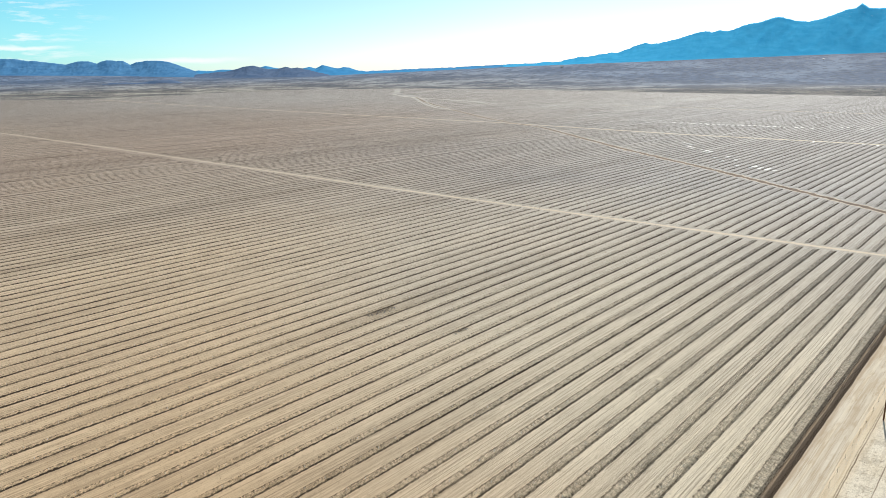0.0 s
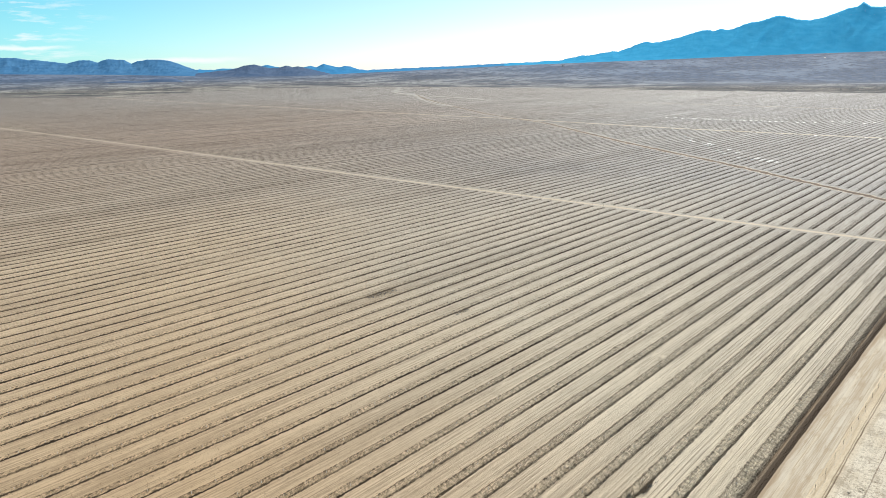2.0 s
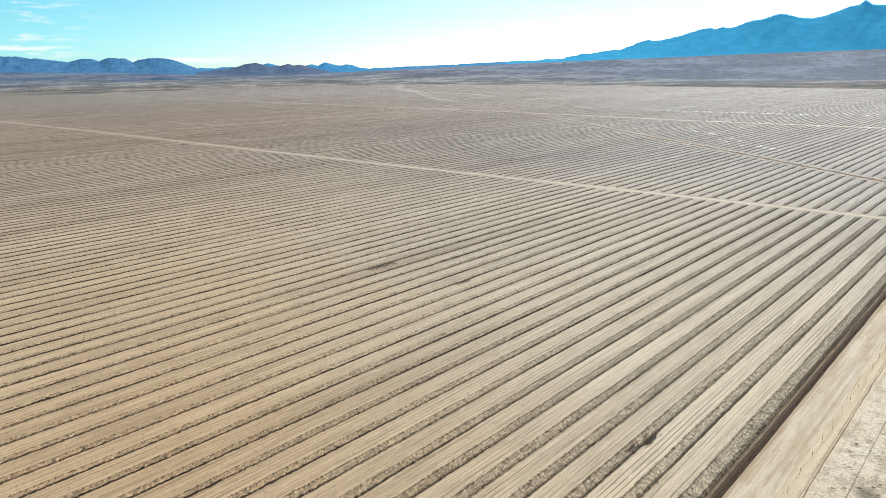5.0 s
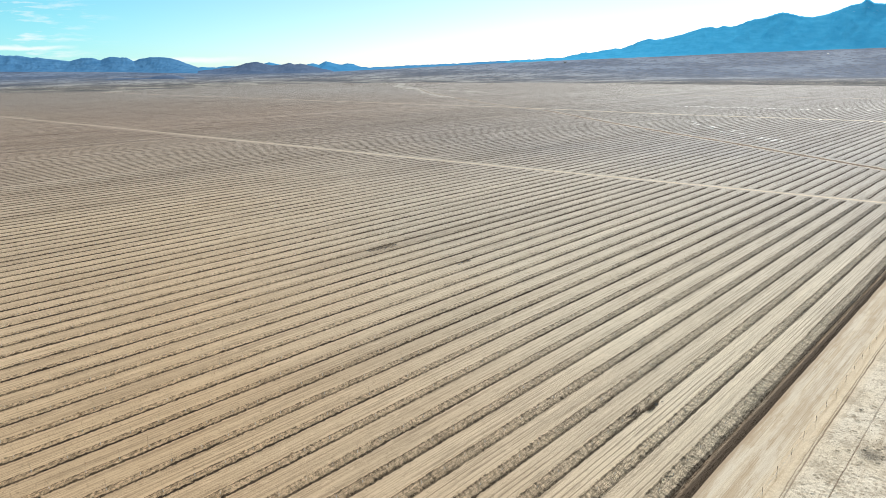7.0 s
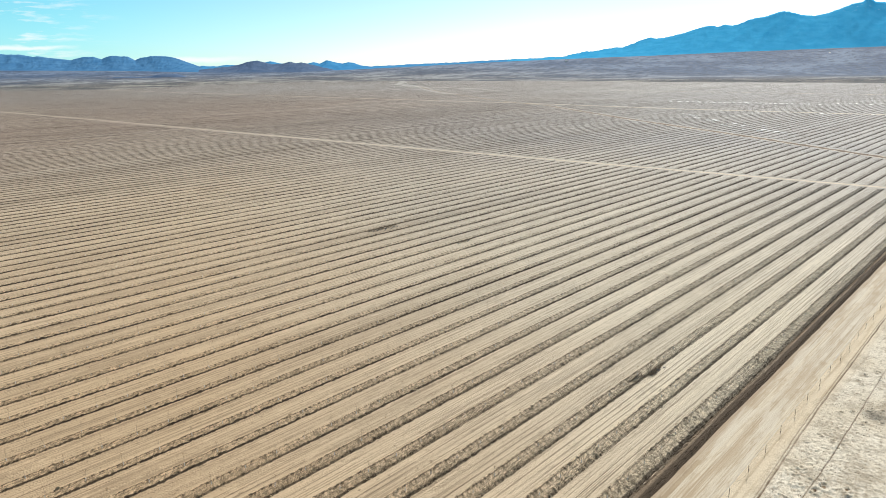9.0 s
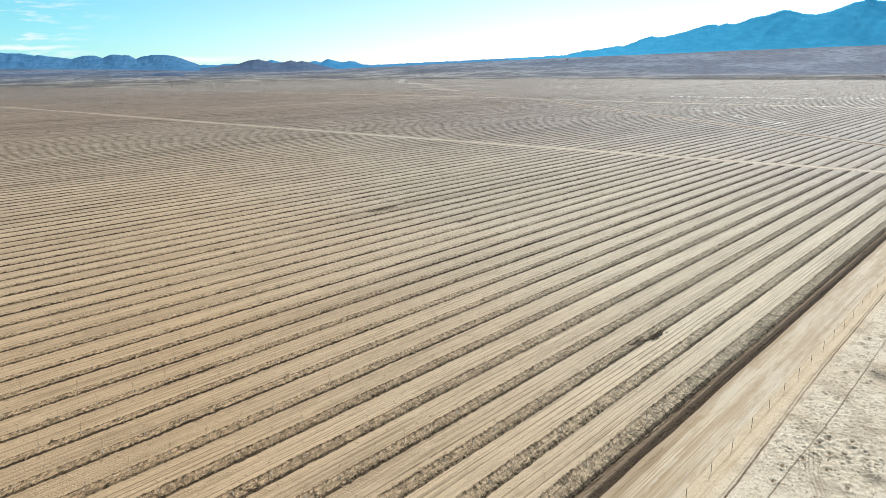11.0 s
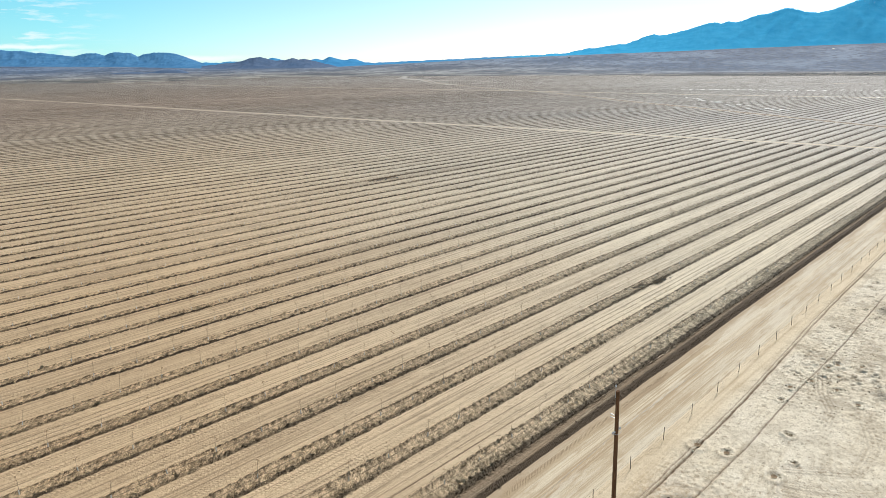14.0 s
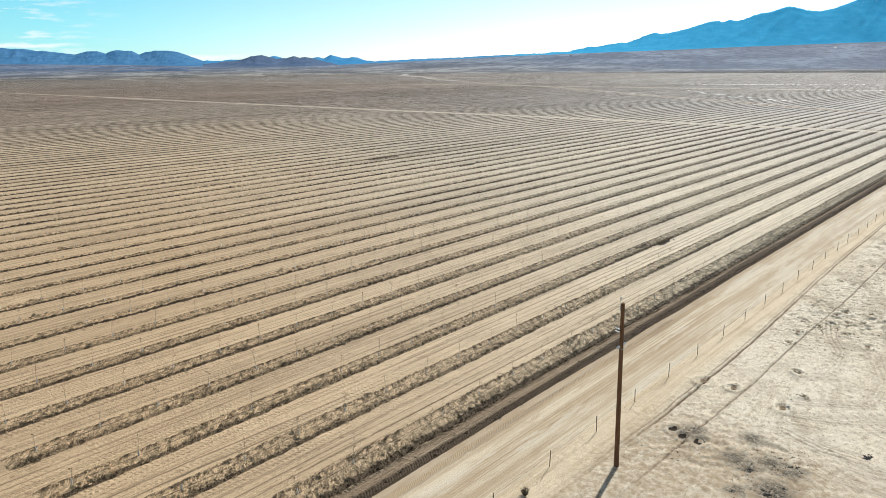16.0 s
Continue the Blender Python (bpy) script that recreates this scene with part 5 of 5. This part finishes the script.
def far_saplings():
    """The thousands of saplings further off, joined: a whip with a small tuft and its guard."""
    rng = np.random.default_rng(55)
    tri = [(math.cos(a), math.sin(a)) for a in (0, 2.09, 4.19)]
    base = [(0.010 * c, 0.010 * s, 0.0) for c, s in tri] + [(0.004 * c, 0.004 * s, 1.6) for c, s in tri]
    base += [(0.042 * c, 0.042 * s, 0.0) for c, s in tri] + [(0.042 * c, 0.042 * s, 0.36) for c, s in tri]
    base += [(0.0, 0.0, 1.35), (0.05, 0.015, 1.5), (-0.015, 0.05, 1.55), (-0.045, -0.035, 1.48), (0.0, 0.0, 1.7)]
    base = np.array(base)
    quads = [(0, 1, 4, 3), (1, 2, 5, 4), (2, 0, 3, 5), (6, 7, 10, 9), (7, 8, 11, 10), (8, 6, 9, 11)]
    tris = [(9, 10, 11), (12, 14, 13), (12, 15, 14), (12, 13, 15), (16, 13, 14), (16, 14, 15), (16, 15, 13)]
    spots = []
    for r in range(0, 118):
        for k in range(-1, 150):
            x, y = k * A, r * B
            if (r < 12 and k < 25) or x > 690 or (x > 300 and r > 75) or (r > 40 and (r + k) % 2):
                continue
            spots.append((x, y))
    s = np.array(spots)
    s = s[open_soil(s[:, 0], s[:, 1]) & (rng.random(len(s)) > 0.06)]
    n = len(s)
    a = rng.uniform(0, 6.28, n)
    c, w = np.cos(a)[:, None], np.sin(a)[:, None]
    tall = rng.uniform(0.8, 1.15, n)[:, None]
    lx, ly = rng.normal(0, 0.06, n)[:, None], rng.normal(0, 0.06, n)[:, None]
    x = base[None, :, 0] * c - base[None, :, 1] * w + lx * base[None, :, 2] + s[:, :1] + rng.normal(0, 0.12, (n, 1))
    y = base[None, :, 0] * w + base[None, :, 1] * c + ly * base[None, :, 2] + s[:, 1:] + rng.normal(0, 0.1, (n, 1))
    z = base[None, :, 2] * tall + 0.14
    faces, slots = [], []
    for i in range(n):
        o = i * 17
        faces += [tuple(o + v for v in f) for f in quads + tris]
        slots += [0, 0, 0, 1, 1, 1, 1, 2, 2, 2, 2, 2, 2]
    ob = mesh_object("saplings", np.stack([x, y, z], -1).reshape(-1, 3), faces, BARK)
    ob.data.materials.append(GUARD)
    ob.data.materials.append(LEAF)
    ob.data.polygons.foreach_set("material_index", slots)
    return tagged(ob, "thousands of bare young saplings with white guards", "saplings", kind="stuff")


far_saplings()


def drip_hose(r, v, seed):
    g = random.Random(seed)
    bm = bmesh.new()
    pts, x = [], -4.0
    while x < 291:
        pts.append((x, r * B + v + g.gauss(0, 0.05), 0.175 + g.uniform(-0.05, 0.02)))
        x += g.uniform(2.2, 4.2)
    tube(bm, pts, [0.016] * len(pts), 5)
    me = bpy.data.meshes.new("drip_hose")
    bm.to_mesh(me)
    bm.free()
    me.materials.append(HOSE)
    return tagged(new("drip_hose", me), "black irrigation hose lying along a tree row", "hose", "drip hoses")


for r in range(0, 12):
    drip_hose(r, 0.05, r)

# ---- fence and power line ----
def fence():
    thing = new("wire_fence")
    thing.location = (0, -10.3, 0.05)
    g = random.Random(9)
    for i in range(-2, 50):
        x = 17.42 + 6.18 * i
        h = g.uniform(1.2, 1.38)
        lx, ly = g.uniform(-0.05, 0.05), g.uniform(-0.04, 0.04)
        bm = bmesh.new()
        # T section
        for sx, sy, oy in ((0.045, 0.012, 0.0), (0.012, 0.04, 0.022)):
            box(bm, sx, sy, h + 0.1, pose(0, oy, h / 2 - 0.05))
        for v in bm.verts:
            v.co.x += lx * v.co.z
            v.co.y += ly * v.co.z
        post = part("post", bm, STEEL, thing)
        post.location = (x, g.uniform(-0.05, 0.05), 0)
    for z in (0.35, 0.65, 0.95, 1.18):
        bm = bmesh.new()
        pts = [(17.42 + 6.18 * i / 2, g.uniform(-0.02, 0.02), z - (0.03 if i % 2 else 0.0)) for i in range(-4, 99)]
        tube(bm, pts, [0.004] * len(pts), 3)
        part("wire", bm, STEEL, thing)
    return tagged(thing, "low wire fence on thin rusty steel posts", "fence")


fence()


def power_pole(x, y, height, lean):
    thing = new("utility_pole")
    thing.location = (x, y, 0.03)
    g = random.Random(int(x))
    bm = bmesh.new()
    zs = [-0.2, 0.0, 0.5, 2, 4, 6, 8, 10, height - 0.03, height]
    tube(bm, [(lean[0] * z + g.uniform(-0.01, 0.01), lean[1] * z, z) for z in zs], [0.19, 0.17, 0.165, 0.158, 0.15, 0.142, 0.134, 0.126, 0.12, 0.10], 14)
    part("pole", bm, WOOD, thing)
    ox, oy = lean[0], lean[1]
    # pin and insulator on a bracket at the top
    bm = bmesh.new()
    tube(bm, [(ox * 11, oy * 11 + 0.16, height - 0.5), (ox * 11, oy * 11 + 0.16, height + 0.28)], (0.018, 0.018), 6)
    box(bm, 0.05, 0.10, 0.30, pose(ox * 11, oy * 11 + 0.13, height - 0.38))
    pin = part("top_pin", bm, GALV, thing, "galvanised pole-top pin")
    bm = bmesh.new()
    tube(bm, [(ox * 11, oy * 11 + 0.16, height + 0.24), (ox * 11, oy * 11 + 0.16, height + 0.30), (ox * 11, oy * 11 + 0.16, height + 0.40)], (0.05, 0.06, 0.035), 10)
    part("insulator", bm, GLAZE, pin)
    # two white cleats and the dead-end fittings of the line
    for z in (height - 1.75, height - 1.95):
        bm = bmesh.new()
        tube(bm, [(ox * z - 0.08, oy * z + 0.12, z), (ox * z - 0.12, oy * z + 0.42, z + 0.06)], (0.035, 0.03), 6)
        part("cleat", bm, GLAZE, thing, "short white insulated cleat")
    z = 8.75
    for way in (-1, 1):
        bm = bmesh.new()
        for n in range(3):
            q = 0.26 + 0.12 * n
            tube(bm, [(ox * z + way * (q - 0.03), oy * z, z), (ox * z + way * q, oy * z, z), (ox * z + way * (q + 0.03), oy * z, z)], (0.035, 0.075, 0.035), 10)
        part("strain_insulator", bm, GLAZE, thing, "grey-white strain insulator")
    bm = bmesh.new()
    tube(bm, [(ox * z - 0.62, oy * z, z), (ox * z - 0.3, oy * z - 0.2, z - 0.12), (ox * z, oy * z - 0.26, z - 0.14), (ox * z + 0.3, oy * z - 0.2, z - 0.12), (ox * z + 0.62, oy * z, z)], [0.014] * 5, 5)
    part("jumper", bm, GALV, thing, "aluminium jumper wire")
    return tagged(thing, "tall weathered brown wooden utility pole", "utility pole", "poles beside the road")


POLE_TOP = 11.6
power_pole(20.38, -13.65, POLE_TOP, (-0.007, 0.009))
power_pole(144.5, -12.75, POLE_TOP, (0.0, 0.0))


def line_wire(x0, x1):
    bm = bmesh.new()
    pts = []
    for n in range(33):
        t = n / 32
        pts.append((x0 + (x1 - x0) * t, -13.69 + 0.94 * (x0 + (x1 - x0) * t - 20.42) / 124.0, 8.78 - 1.1 * 4 * t * (1 - t)))
    tube(bm, pts, [0.007] * len(pts), 5)
    me = bpy.data.meshes.new("power_line")
    bm.to_mesh(me)
    bm.free()
    me.materials.append(GALV)
    return tagged(new("power_line", me), "thin aluminium power line strung between poles", "power line")


line_wire(21.0, 143.9)
line_wire(-104.0, 19.8)


def dry_shrub(x, y, h, seed):
    g = random.Random(seed)
    thing = new("dry_shrub")
    thing.location = (x, y, 0.04)
    bm = bmesh.new()
    for _ in range(110):
        a, up, q = g.uniform(0, 6.28), g.uniform(-0.7, 1.0), g.uniform(0.55, 1.0)
        mid = Vector((math.cos(a) * math.sqrt(1 - up * up), math.sin(a) * math.sqrt(1 - up * up), up)) * (0.45 * h * q) + Vector((0, 0, 0.5 * h))
        top = mid + Vector((g.uniform(-1, 1), g.uniform(-1, 1), g.uniform(-0.3, 1))) * (0.16 * h)
        tube(bm, [(0.02 * math.cos(a), 0.02 * math.sin(a), 0), tuple(mid), tuple(top)], (0.010, 0.008, 0.005), 4)
    part("stems", bm, TWIG, thing)
    return tagged(thing, "small dry brown shrub by the fence", "shrub")


dry_shrub(13.7, -10.9, 0.7, 3)


# ---- wheel marks ----
for y, z0 in ((9.0, 0.07), (7.8, 0.07)):
    tagged(ribbon("wheel_rut", [(-6.0, y), (0.6, y), (4.8, y - 0.2), (9.4, y - 0.5), (16, y - 0.6)], 0.17, RUT, z0 - 0.01, 0.03, 1.0, 0.012), "dark wheel rut in a bed", "track", kind="structure")


# ---- far plain ----
def far_place(az, depth):
    lat = depth * math.tan(AHEAD - radians(az))
    x, y = to_world(lat, depth)
    return x, y, float(ground_z(lat, depth))


for az, depth, sx, sy, h in ((61.9, 3650, 190, 120, 16), (62.9, 3620, 150, 90, 6), (64.6, 3560, 190, 100, 7), (65.3, 3550, 90, 80, 4)):
    x, y, z = far_place(az, depth)
    ob = heap(x, y, sx, sy, h, HAZE_BROWN, "knoll", "small dark knoll on the desert plain", "hill", "knolls on the plain", 0.04)
    ob.location.z = z - 1.0
    ob.rotation_euler.z = radians(az - 90)


def far_house(az, depth, w, d, h):
    x, y, z = far_place(az, depth)
    thing = new("far_house")
    thing.matrix_world = pose(x, y, z, 0, 0, az - 90)
    bm = bmesh.new()
    box(bm, w, d, h, pose(0, 0, h / 2))
    part("wall", bm, GUARD, thing)
    bm = bmesh.new()
    v = [bm.verts.new(c) for c in ((-w * 0.54, -d * 0.58, h + 0.01), (w * 0.54, -d * 0.58, h + 0.01), (w * 0.54, d * 0.58, h + 0.01), (-w * 0.54, d * 0.58, h + 0.01), (-w * 0.54, 0, h * 1.5), (w * 0.54, 0, h * 1.5))]
    for f in ((0, 1, 5, 4), (2, 3, 4, 5), (0, 4, 3), (1, 2, 5), (3, 2, 1, 0)):
        bm.faces.new([v[i] for i in f])
    part("roof", bm, GALV, thing)
    return tagged(thing, "tiny white house far off on the plain", "house", "far houses")


far_house(31.65, 4060, 13, 9, 5)
far_house(13.45, 3980, 9, 7, 3.5)

tagged(ribbon("wheel_lane", [(-20, -4.75), (60, -4.75)], 0.55, TREAD, 0.100, 0.05, 0.8, 0.004), "brownish wheel lane pressed into the dirt road", "track", kind="structure")

rng = np.random.default_rng(71)
n = 3600
cx = np.where(rng.random(n) < 0.6, rng.normal(70, 26, n), rng.uniform(0, 220, n)).clip(-8, 226)
cy = -13.2 - 22 * rng.random(n) ** 1.3
scatter("silt_clods", np.stack([cx, cy, np.full(n, 0.12)], 1), rng.gamma(2.0, 0.020, n).clip(0.02, 0.09), SCUFF, "small dry clods strewn over pale silt", "clods", 0.75, 72)
